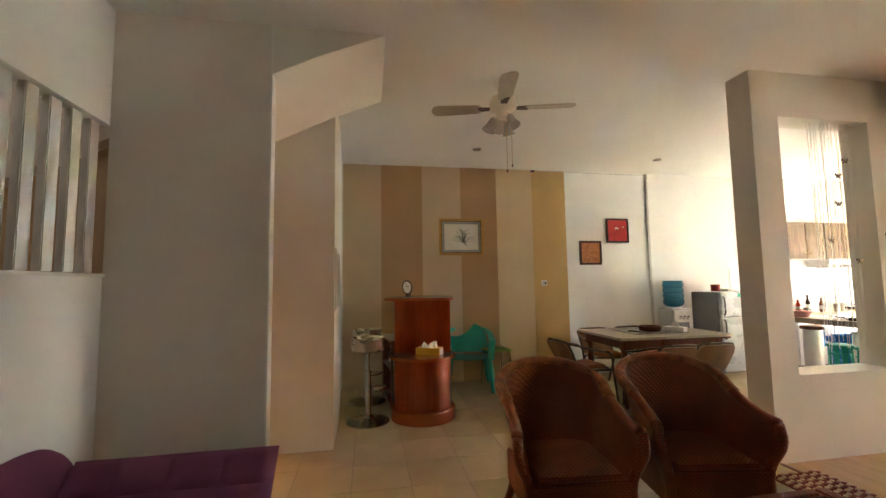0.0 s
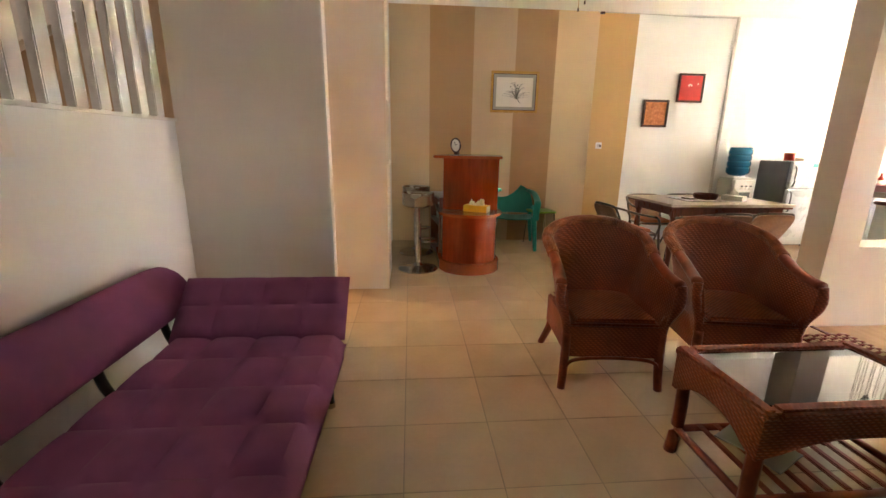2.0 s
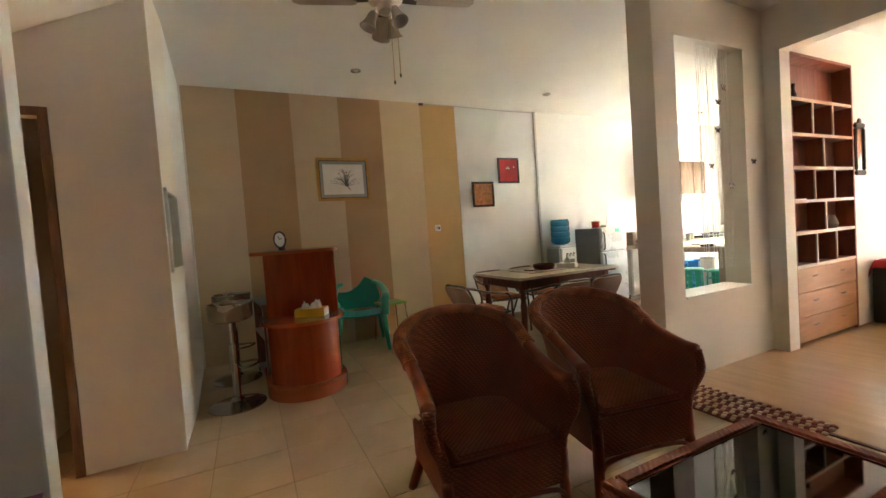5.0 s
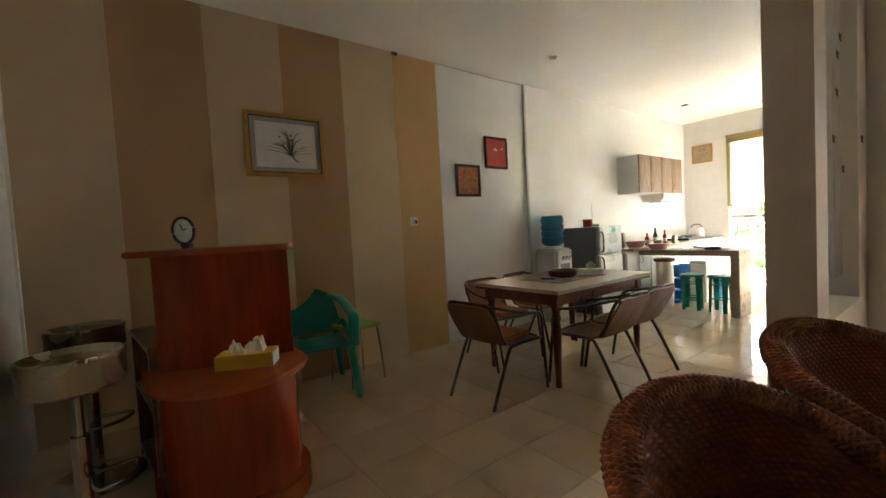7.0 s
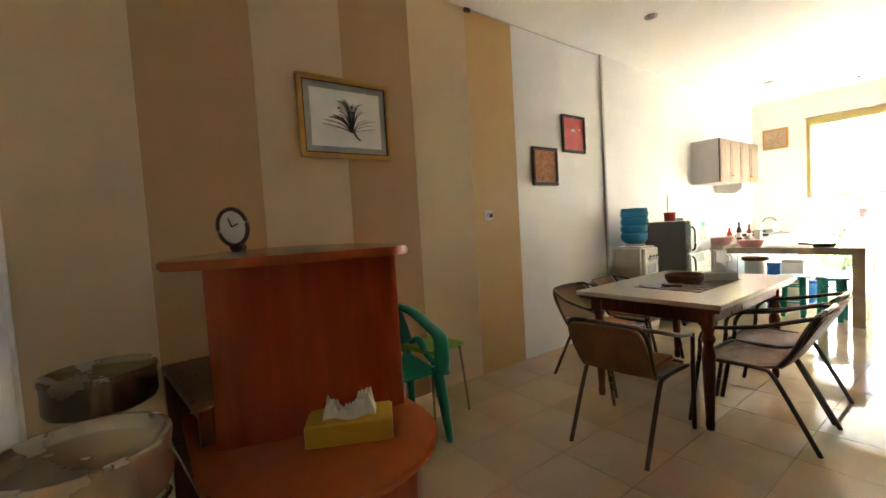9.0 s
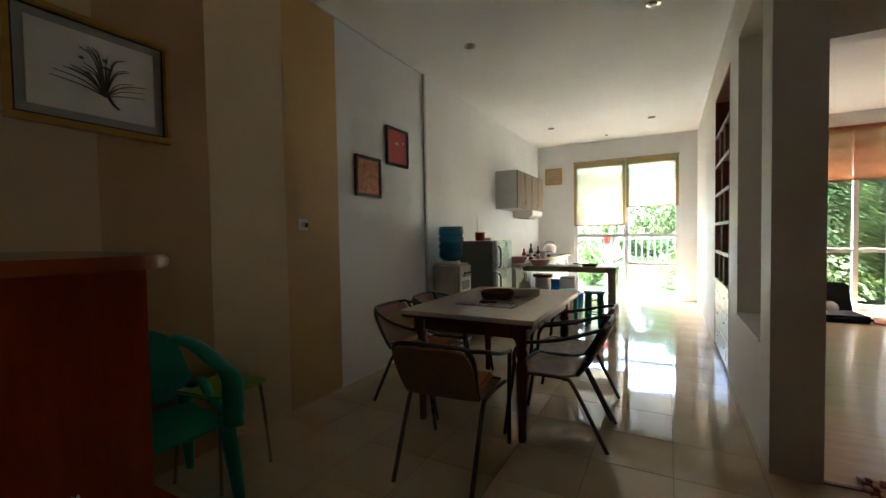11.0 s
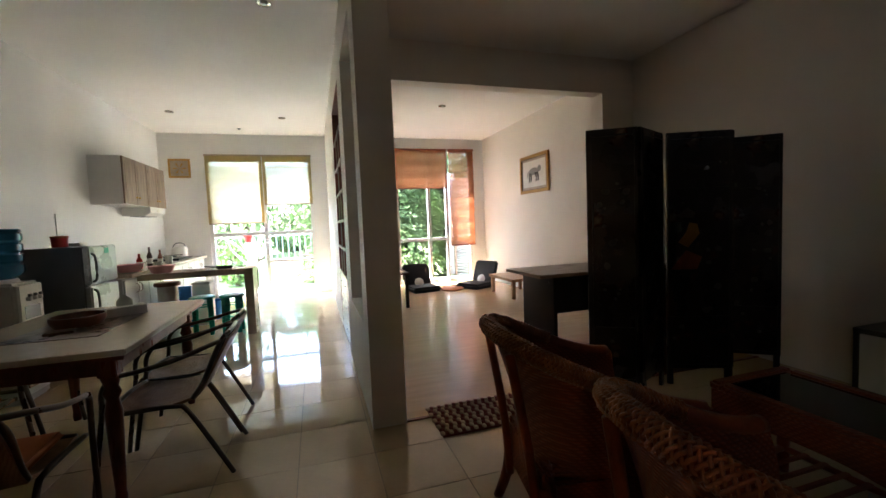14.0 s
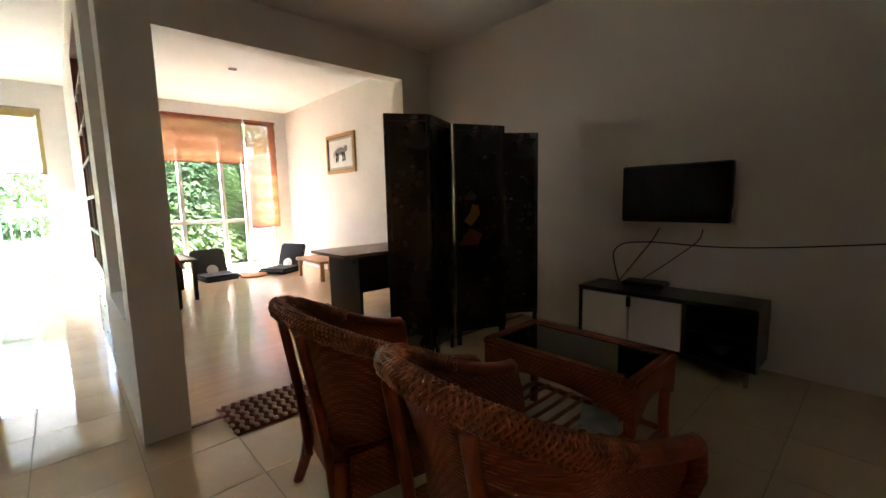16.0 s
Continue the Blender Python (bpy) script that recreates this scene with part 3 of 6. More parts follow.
def leafy(name, x, y, h, r, z0, label, material, count=900, size=0.09, trunk=True, conifer=False, seed=1):
    q = random.Random(seed)
    g = thing(name, x, y, -0.12, 0, label, "tree")
    if trunk:
        bm = B()
        tube(bm, [(0, 0, -0.1), (0.05, 0.02, h * 0.4), (0, 0, h * 0.85)], (0.07, 0.02), 7)
        for k in range(6):
            a = k * 1.1
            z = h * (0.3 + 0.09 * k)
            tube(bm, [(0, 0, z), (0.5 * r * math.cos(a), 0.5 * r * math.sin(a), z + 0.25 * r)], (0.03, 0.01), 5)
        part("trunk", bm, "bark", g)
    vs, fs = [], []
    for i in range(count):
        t = q.random()
        z = z0 + (h - z0) * t
        if conifer:
            rr = r * (1.05 - t) * (0.75 + 0.5 * q.random())
        else:
            rr = r * math.sqrt(max(0.05, 1 - (2 * t - 1) ** 2)) * (0.45 + 0.6 * q.random())
        a = q.random() * 6.283
        rr *= 1 + 0.22 * math.sin(3 * a + 7 * t + seed)
        c = Vector((rr * math.cos(a), rr * math.sin(a), z))
        e = Euler((q.random() * 6.28, q.random() * 6.28, q.random() * 6.28)).to_matrix()
        s = size * (0.6 + 0.8 * q.random())
        k = len(vs)
        if conifer:
            s *= 1.5
            pts = [Vector((0, 0, 0)), Vector((s, 0.22 * s, -0.2 * s)), Vector((s * 1.5, 0, -0.5 * s)), Vector((s, -0.22 * s, -0.2 * s))]
            rot = Euler((0, 0, a + q.uniform(-0.7, 0.7))).to_matrix()
            vs += [c + rot @ p for p in pts]
        else:
            pts = [Vector((-s * 0.5, 0, 0)), Vector((0, -s * 0.28, 0.02)), Vector((s * 0.6, 0, 0)), Vector((0, s * 0.28, 0.02))]
            vs += [c + e @ p for p in pts]
        fs.append((k, k + 1, k + 2, k + 3))
    me = bpy.data.meshes.new("crown")
    me.from_pydata([tuple(v) for v in vs], [], fs)
    me.materials.append(M[material])
    ob = new("crown", me)
    ob.parent = g
    return g


for i, (x, y, h, r, m) in enumerate(((-1.5, 19, 4.2, 2.4, "leaf2"), (1.2, 21, 4.6, 2.6, "leaf"), (3.2, 18, 4.4, 2.3, "leaf2"), (6.0, 20, 5.2, 2.7, "leaf"),
                                     (9.0, 19, 5.0, 2.8, "leaf"), (12.5, 20, 5.4, 3.0, "leaf"), (-5, 21, 4.8, 3.0, "leaf"), (4.4, 23, 6.2, 2.8, "leaf"))):
    leafy("tree", x, y, h, r, 0.1, "broad leafy green garden tree behind the fence", m, 7000, 0.15, seed=i + 1)
for i, (x, y, h, r, m, con) in enumerate(((3.45, 7.6, 4.2, 0.95, "conifer", True), (4.45, 7.9, 4.6, 0.95, "conifer", True), (5.25, 8.6, 4.8, 0.8, "conifer", True),
                                          (6.6, 10.6, 4.8, 1.3, "leaf", False), (4.0, 11.2, 4.6, 1.3, "leaf2", False))):
    leafy("garden_tree", x, y, h, r, 0.1, "soft feathery green conifer outside the study window" if con else "leafy green garden tree outside the window", m, 24000 if con else 7000, 0.065 if con else 0.11, conifer=con, seed=30 + i)
for i, (x, y, h, r) in enumerate(((0.55, 8.4, 1.0, 0.45), (0.0, 9.4, 1.3, 0.7), (3.9, 7.1, 0.7, 0.45), (5.0, 7.3, 0.6, 0.4))):
    leafy("shrub", x, y, h, r, 0.05, "small light green garden shrub", "leaf2", 700, 0.10, seed=60 + i)
leafy("frangipani", 1.05, 7.6, 1.9, 0.55, 1.1, "bare-branched frangipani with few leaves by the terrace", "leaf2", 130, 0.14, seed=77)
_fp = bpy.data.objects["frangipani"]
_q = random.Random(9)
for _k in range(16):
    _a = _q.uniform(0, 6.28)
    _r = _q.uniform(0.25, 0.75)
    _z = _q.uniform(0.45, 1.3)
    part("limb", tube(B(), [(0.03, 0, _z * 0.6), (_r * 0.5 * math.cos(_a), _r * 0.5 * math.sin(_a), _z + 0.05), (_r * math.cos(_a), _r * math.sin(_a), _z + 0.28), (_r * 1.12 * math.cos(_a + 0.3), _r * 1.12 * math.sin(_a + 0.3), _z + 0.5)], (0.028, 0.014), 6), "palebark", _fp, "pale bare limb")
fence = thing("fence", 3, 14.0, -0.12, 0, "thin pale metal garden fence on the lawn's far side", "fence")
_me = mesh_of("fence_bar", cyl(B(), (0, 0, 0), (0, 0, 1.15), 0.012, seg=6), "frame")
for i in range(90):
    ob = new("fence_bar", _me)
    ob.parent = fence
    ob.location = (-9 + i * 0.2, 0, 0)
for z in (0.15, 1.05):
    part("fence_rail", box(B(), -9, 9, -0.015, 0.015, z, z + 0.03), "frame", fence)
_g = thing("garden_bench", 2.25, 11.0, -0.12, 0, "small dark garden table on the lawn", "table")
part("seat", box(B(), -0.3, 0.3, -0.16, 0.16, 0.44, 0.48, 0.01), "bark", _g)
for sx in (-0.25, 0.25):
    part("leg", tube(B(), [(sx, -0.12, 0), (sx * 0.9, -0.1, 0.44)], 0.02), "bark", _g)
    part("leg", tube(B(), [(sx, 0.12, 0), (sx * 0.9, 0.1, 0.44)], 0.02), "bark", _g)
_g = thing("garden_wall", 5.75, 8.3, -0.12, 0, "pale garden wall with a square pillar", "wall", kind="structure")
part("wall", box(B(), -0.1, 0.1, -2.3, 1.5, 0, 2.3), "concrete", _g)
part("pillar", box(B(), -0.22, -0.02, -0.9, -0.7, 0, 2.5, 0.01), "white", _g)
_g = thing("louvred_shutter", 5.42, YN + 0.62, -0.03, 0, "grey louvred shutter standing outside the study window", "shutter")
part("frame", box(box(B(), -0.16, -0.13, -0.02, 0.02, 0, 1.0), 0.13, 0.16, -0.02, 0.02, 0, 1.0), "cabwood", _g)
for i in range(14):
    part("louvre", box(B(), -0.13, 0.13, -0.012, 0.012, 0.05 + 0.066 * i, 0.09 + 0.066 * i), "grey", _g)
solo("neighbour_house_wall", box(B(), 13.5, 22, 30, 36, -0.1, 5.5), "concrete", "pale house wall far behind the trees", "house", kind="structure")


# ---- living area ----
def braid(bm, pts, r, n, turns):
    """Flat strands wound both ways round a line, like a plait."""
    line = smooth_points(pts, 6)
    k = len(line)
    for way in (1, -1):
        for j in range(n):
            out = []
            for i, p in enumerate(line):
                d = (line[min(i + 1, k - 1)] - line[max(i - 1, 0)]).normalized()
                s = d.cross(Vector((0, 0, 1))).normalized()
                t = s.cross(d)
                a = way * turns * 2 * math.pi * i / (k - 1) + 2 * math.pi * j / n
                wob = 1.08 + 0.10 * math.sin(n * turns * 2 * math.pi * i / (k - 1) + way * 1.6)
                out.append(p + r * wob * (math.cos(a) * s + math.sin(a) * t))
            tube(bm, out, 0.0042, 5, smooth=0)
    return bm


def rattan_chair(x, y, rz):
    """Faces local +x."""
    g = thing("rattan_armchair", x, y, 0, rz, "red-brown woven rattan armchair with rounded high back, by coffee table", "chair", "rattan armchairs")
    # shell: from the right arm round the back to the left arm
    N = 28

    def rim(u):
        k = abs(2 * u - 1)
        s = -1 if u < 0.5 else 1
        if k < 0.5:
            a = k * math.pi
            return Vector((-0.12 - 0.205 * math.cos(a), s * 0.285 * math.sin(a), 0.750 + 0.098 * math.cos(a)))
        q = (k - 0.5) / 0.5
        return Vector((-0.12 + 0.385 * q, s * (0.285 - 0.012 * math.sin(math.pi * q) + 0.008 * q ** 4), 0.612 + 0.138 * (1 - q) ** 1.5))

    def foot(u):
        k = abs(2 * u - 1)
        s = -1 if u < 0.5 else 1
        if k < 0.5:
            a = k * math.pi
            return Vector((-0.12 - 0.10 * math.cos(a), s * 0.205 * math.sin(a), 0.30))
        q = (k - 0.5) / 0.5
        return Vector((-0.12 + 0.36 * q, s * (0.205 + 0.045 * q), 0.30))

    def shell(u, v):
        q = foot(u).lerp(rim(u), v)
        q.x += 0.03 * math.sin(v * math.pi)
        return q
    part("shell", sheet(B(), shell, N, 10, 0.022), "rattan", g, "woven rattan back and arms")
    pts = [rim(i / N) for i in range(N + 1)]
    part("rim", tube(B(), pts, 0.028, 10, smooth=2), "cane", g, "thick plaited rattan rim")
    mid = [rim(0.18 + 0.64 * k / 24) for k in range(25)]
    part("rim_braid", braid(B(), mid, 0.0265, 7, 11.0), "braid", g, "plaited paler rattan top rim", kind="stuff")
    # rolled arm fronts
    for s in (0, 1):
        e = rim(float(s))
        part("arm_front", tube(B(), [e, e + Vector((0.012, 0, -0.10)), Vector((0.25, e.y * 0.86, 0.40)), Vector((0.25, e.y * 0.80, 0.30))], 0.024, 8), "rattan", g)
    bm = box(B(), -0.20, 0.26, -0.235, 0.235, 0.30, 0.37, 0.02)
    part("seat", bm, "rattan", g)
    bm = box(B(), -0.205, 0.275, -0.215, 0.215, 0.372, 0.415, 0.02, 3)
    part("cushion", bm, "rattan", g, "red-brown woven seat pad")
    for a in ((0.25, 0.27, -0.25, 0.25), (-0.215, -0.195, -0.19, 0.19), (-0.20, 0.25, 0.222, 0.242), (-0.20, 0.25, -0.242, -0.222)):
        part("apron", box(B(), *a, 0.19, 0.385, 0.010), "rattan", g)
    for sx, sy in ((1, 1), (1, -1), (-1, 1), (-1, -1)):
        part("leg", tube(B(), [((0.25 if sx > 0 else 0.205) * sx, (0.238 if sx > 0 else 0.19) * sy, 0.33), ((0.257 if sx > 0 else 0.222) * sx, (0.243 if sx > 0 else 0.21) * sy, 0.15), ((0.27 if sx > 0 else 0.255) * sx, 0.252 * sy, 0.0)], (0.026, 0.021), 8), "cane", g)
    part("brace", tube(B(), [(0.27, -0.25, 0.10), (0.272, -0.20, 0.175), (0.274, 0, 0.195), (0.272, 0.20, 0.175), (0.27, 0.25, 0.10)], 0.010, 6), "cane", g)
    # back frame bars seen from behind
    for sy in (-0.15, 0.15):
        part("back_post", tube(B(), [(-0.225, sy * 1.1, 0.16), (-0.245, sy, 0.42), (-0.30, sy * 0.95, 0.79)], 0.017, 8), "cane", g)
    return g


rattan_chair(3.243, -1.732, -6)
rattan_chair(3.271, -1.01, -10)


def coffee_table():
    g = thing("coffee_table", 4.145, -1.362, 0, 0, "red-brown rattan coffee table with dark glass top and slatted shelf", "table")
    X, Y = 0.218, 0.380
    bm = B()
    for a in ((-X, X, -Y, -Y + 0.055), (-X, X, Y - 0.055, Y), (-X, -X + 0.055, -Y + 0.055, Y - 0.055), (X - 0.055, X, -Y + 0.055, Y - 0.055)):
        box(bm, *a, 0.505, 0.55, 0.012)
    part("rim", bm, "rattan", g, "plaited rattan rim")
    part("glass_top", box(B(), -X + 0.05, X - 0.05, -Y + 0.05, Y - 0.05, 0.528, 0.538), "blackglass", g, "dark glass pane")

    def arch(L, n=14):
        pts = [(-L, 0.51), (-L, 0.34)]
        for i in range(1, n):
            u = -1 + 2 * i / n
            pts.append((L * u * 0.9, 0.42 - 0.08 * abs(u) ** 2.5))
        pts += [(L, 0.34), (L, 0.51)]
        return pts
    for s in (-1, 1):
        part("apron", prism(B(), arch(Y - 0.01), s * (X - 0.03), s * (X - 0.008), axis="x"), "rattan", g)
        part("apron", prism(B(), arch(X - 0.03), s * (Y - 0.03), s * (Y - 0.008), axis="y"), "rattan", g)
    for sx in (-1, 1):
        for sy in (-1, 1):
            part("leg", tube(B(), [(sx * (X - 0.035), sy * (Y - 0.035), 0.51), (sx * (X - 0.04), sy * (Y - 0.04), 0.2), (sx * (X - 0.03), sy * (Y - 0.03), 0)], 0.024, 8), "cane", g)
    for s in (-1, 1):
        part("stretcher", tube(B(), [(s * (X - 0.04), -Y + 0.04, 0.13), (s * (X - 0.04), Y - 0.04, 0.13)], 0.016, 7, smooth=0), "cane", g)
        part("stretcher", tube(B(), [(-X + 0.04, s * (Y - 0.04), 0.13), (X - 0.04, s * (Y - 0.04), 0.13)], 0.016, 7, smooth=0), "cane", g)
    for i in range(8):
        y = -0.25 + 0.071 * i
        part("slat", box(B(), -X + 0.04, X - 0.04, y - 0.012, y + 0.012, 0.143, 0.155, 0.004), "cane", g)
    return g


coffee_table()
g = thing("magazine", 4.13, -1.50, 0.156, 24, "thin crumpled magazine on the coffee table's slatted shelf", "magazine")
part("cover", sheet(B(), lambda u, v: Vector((-0.11 + 0.22 * u, -0.08 + 0.16 * v, 0.004 + 0.012 * math.sin(3 * u + 2 * v) ** 2)), 10, 8, 0.006), "mount", g)


def sofa():
    g = thing("sofa_bed", 4.20, -3.51, 0, 0, "purple tufted sofa bed with raised head end against the wall", "sofa")

    def pad(u, v, L, W, nx, ny, h=0.07):
        x, y = u * L, v * W
        a, b = abs(math.sin(u * nx * math.pi)), abs(math.sin(v * ny * math.pi))
        return h * (0.72 + 0.28 * (a * b) ** 0.35) * (min(1, min(u, 1 - u) * L / 0.05) * min(1, min(v, 1 - v) * W / 0.05)) ** 0.4

    def seat(u, v):
        return Vector((-0.66 + u * 1.72, -0.37 + v * 0.78, 0.33 + pad(u, v, 1.72, 0.78, 8, 4, 0.085)))
    bm = B()
    sheet(bm, seat, 64, 32)
    part("seat", bm, "purple", g, "purple button-tufted seat")
    part("seat_base", box(B(), -0.66, 1.06, -0.36, 0.40, 0.24, 0.335, 0.03, 3), "purple", g)

    # head end, tilted up
    def head(u, v):
        q = Vector((-0.015 - u * 0.34, -0.37 + v * 0.78, 0.02 + pad(u, v, 0.34, 0.78, 2, 4, 0.07)))
        return q
    m = pose(-0.62, 0, 0.35, 0, 46, 0)
    part("head_rest", sheet(B(), head, 20, 32), "purple", g, "raised purple head rest", at=m)
    part("head_base", box(B(), -0.35, -0.01, -0.36, 0.40, -0.05, 0.03, 0.025, 3), "purple", g, at=m)

    # long rounded back bolster
    def bol(u, v):
        a = 2 * math.pi * u
        k = 1 - abs(2 * v - 1) ** 14 * 0.35
        return Vector((-0.90 + v * 1.16, -0.45 + 0.075 * k * math.cos(a) - 0.05 * math.sin(a) * k, 0.575 + 0.120 * k * math.sin(a)))
    bm = sheet(B(), bol, 24, 40, closed_u=True)
    bmesh.ops.holes_fill(bm, edges=[e for e in bm.edges if e.is_boundary], sides=0)
    part("back_bolster", bm, "purple", g, "long rounded purple back cushion")
    for x in (-0.72, -0.30, 0.14):
        part("bracket", tube(B(), [(x, -0.30, 0.27), (x, -0.39, 0.30), (x + 0.01, -0.43, 0.42), (x + 0.01, -0.44, 0.60)], 0.018, 7), "black", g, "dark metal bracket")
    for x in (-0.62, 0.98):
        for y in (-0.30, 0.33):
            part("leg", cyl(B(), (x, y, 0.03), (x, y, 0.25), 0.016), "black", g)
            part("foot", cyl(B(), (x, y, 0), (x, y, 0.03), 0.020), "chrome", g)
    return g


sofa()


def folding_screen():
    g = thing("folding_screen", 4.8, -0.08, 0, 0, "black lacquer folding screen with faded painted flowers, standing zigzag", "screen")
    P = [(4.02, -0.056), (4.286, -0.216), (4.624, -0.056), (5.038, -0.23), (5.28, 0.03), (5.573, -0.19)]
    for i, (a, b) in enumerate(zip(P, P[1:])):
        L = math.hypot(b[0] - a[0], b[1] - a[1])
        m = pose(a[0] - 4.8, a[1] + 0.08, 0, 0, 0, math.degrees(math.atan2(b[1] - a[1], b[0] - a[0])))
        p = part("panel", box(B(), 0.028 if i == 2 else 0.006, L - (0.010 if i == 1 else 0.006), -0.011, 0.011, 0.12, 1.85, 0.003), "lacquer", g, "black painted panel", at=m)
        for x in (0.03, L - 0.046):
            part("foot", box(B(), x, x + 0.036, -0.011, 0.011, 0, 0.12, 0.002), "black", p)
        for zz in (0.14, 0.5, 1.45, 1.80):
            part("moulding", box(B(), 0.048, L - 0.03, -0.016, 0.016, zz, zz + 0.012, 0.002), "black", p)
        for x in (0.034, L - 0.028):
            part("stile", box(B(), x, x + 0.012, -0.015, 0.015, 0.13, 1.84, 0.002), "black", p)
        # worn flower paintings
        q = random.Random(i)
        bm = B()
        for k in range(16):
            cx, cz, r = q.uniform(0.07, L - 0.07), q.uniform(0.3, 1.7), q.uniform(0.008, 0.028)
            n = 7
            pts = [(cx + r * math.cos(6.283 * j / n) * q.uniform(0.6, 1.2), cz + r * math.sin(6.283 * j / n) * q.uniform(0.6, 1.2)) for j in range(n)]
            prism(bm, pts, -0.0135, -0.0112, axis="y")
        part("painted_bloom", bm, "ink", p, "faded grey and red painted flowers", kind="stuff")
        if i == 2:
            prism_pts = [(0.10, 1.06), (0.16, 1.02), (0.20, 1.07), (0.235, 1.12), (0.22, 1.19), (0.17, 1.2), (0.15, 1.13)]
            part("painted_shape", prism(B(), prism_pts, -0.0145, -0.0112, axis="y"), "goldframe", p, "worn gold painted patch")
            part("painted_shape", prism(B(), [(0.09, 1.25), (0.16, 1.31), (0.21, 1.27), (0.19, 1.23)], -0.0145, -0.0112, axis="y"), "ink", p)
            part("painted_shape", prism(B(), [(0.05, 0.86), (0.15, 1.0), (0.25, 0.95), (0.22, 0.86)], -0.0145, -0.0112, axis="y"), "shelfwood", p)
    return g


folding_screen()


def television():
    g = thing("television", XE, -1.272, 1.206, 0, "black flat television hung on the wall above a low cabinet", "television")
    part("body", box(B(), -0.09, -0.03, -0.355, 0.355, -0.205, 0.205, 0.008), "tvblack", g)
    part("screen", box(B(), -0.094, -0.0905, -0.34, 0.34, -0.18, 0.192), "screen", g, "dark glossy screen")
    part("bracket", box(B(), -0.03, 0, -0.1, 0.1, -0.1, 0.1), "black", g)
    g = thing("tv_cable", XE - 0.02, -1.26, 0, 0, "thin black cables hanging below the television and along the wall", "cable")
    part("cable", tube(B(), [(-0.02, 0.08, 0.97), (0, 0.14, 0.86), (0, 0.26, 0.68), (-0.02, 0.36, 0.52), (-0.05, 0.37, 0.49)], 0.004, 6), "wire", g)
    part("cable", tube(B(), [(-0.02, -0.20, 0.97), (0, -0.17, 0.88), (0, -0.05, 0.76), (-0.03, 0.10, 0.62), (-0.05, 0.18, 0.55)], 0.004, 6), "wire", g)
    part("cable", tube(B(), [(-0.04, 0.36, 0.50), (0, 0.41, 0.60), (0, 0.43, 0.74), (0, 0.36, 0.82), (0, 0.22, 0.845), (0, 0.08, 0.85), (0, -0.25, 0.84), (0, -0.6, 0.86), (0, -1.1, 0.92), (0, -1.9, 1.03), (0, -2.8, 1.12)], 0.0055, 6), "wire", g)


television()


def tv_cabinet():
    g = thing("tv_cabinet", 5.46, -1.31, 0, 0, "low black television cabinet with two white doors and open shelves", "cabinet")
    X = 0.17
    part("top", box(B(), -X - 0.01, X, -0.57, 0.57, 0.51, 0.535, 0.004), "black", g)
    part("side_panel", box(B(), -X, X, -0.57, -0.545, 0.12, 0.51), "black", g)
    part("side_panel", box(B(), -X, X, 0.545, 0.57, 0.12, 0.51), "black", g)
    part("divider", box(B(), -X, X, -0.19, -0.165, 0.145, 0.51), "black", g)
    part("bottom", box(B(), -X, X, -0.545, 0.545, 0.12, 0.145), "black", g)
    part("back", box(B(), X - 0.01, X, -0.545, 0.545, 0.145, 0.51), "black", g)
    part("shelf", box(B(), -X + 0.02, X - 0.01, -0.545, -0.19, 0.31, 0.33), "black", g)
    part("door", box(B(), -X - 0.012, -X + 0.004, 0.182, 0.535, 0.155, 0.50, 0.003), "white", g, "white door")
    part("door", box(B(), -X - 0.012, -X + 0.004, -0.162, 0.177, 0.155, 0.50, 0.003), "white", g, "white door")
    part("handle", box(B(), -X - 0.022, -X - 0.012, 0.165, 0.195, 0.42, 0.50, 0.003), "black", g)
    for y in (-0.52, 0.52):
        for x in (-0.13, 0.13):
            part("leg", cyl(B(), (x, y, 0), (x, y, 0.12), 0.014), "chrome", g, "chrome leg")
    solo("set_top_box", box(B(), -0.08, 0.08, -0.14, 0.14, 0, 0.035, 0.008), "tvblack", "black set-top box on the low cabinet", "set-top box", at=pose(5.50, -1.16, 0.535, 0, 0, 4))
    h = thing("helmet_bowl", 5.44, -1.66, 0.145, 0, "dark round bowl in the cabinet's open shelf", "bowl")
    part("bowl", lathe(B(), [(0.03, 0), (0.07, 0.03), (0.085, 0.08), (0.08, 0.08), (0.06, 0.03), (0.0, 0.012)]), "grey", h)


tv_cabinet()


# rug of plaited rags
def rug():
    g = thing("rag_rug", 3.345, -0.005, 0.0, 0, "braided dark red and cream rag rug at the study threshold", "rug")
    bm1, bm2 = B(), B()
    nx, ny = 30, 9
    for j in range(ny):
        for i in range(nx):
            x = -0.36 + 0.74 * (i + 0.5 * (j % 2)) / nx
            y = -0.18 + 0.36 * (j + 0.5) / ny
            k = (i + j) % 2
            ball(bm1 if k else bm2, (x, y, 0.014), 0.014, (1.15, 1.6, 0.7), 7, 4)
    part("dark_braid", bm1, "rugred", g, "dark maroon braids", kind="stuff")
    part("light_braid", bm2, "ruglight", g, "cream braids", kind="stuff")
    part("backing", box(B(), -0.365, 0.37, -0.185, 0.185, 0.001, 0.012, 0.003), "rugred", g)


rug()


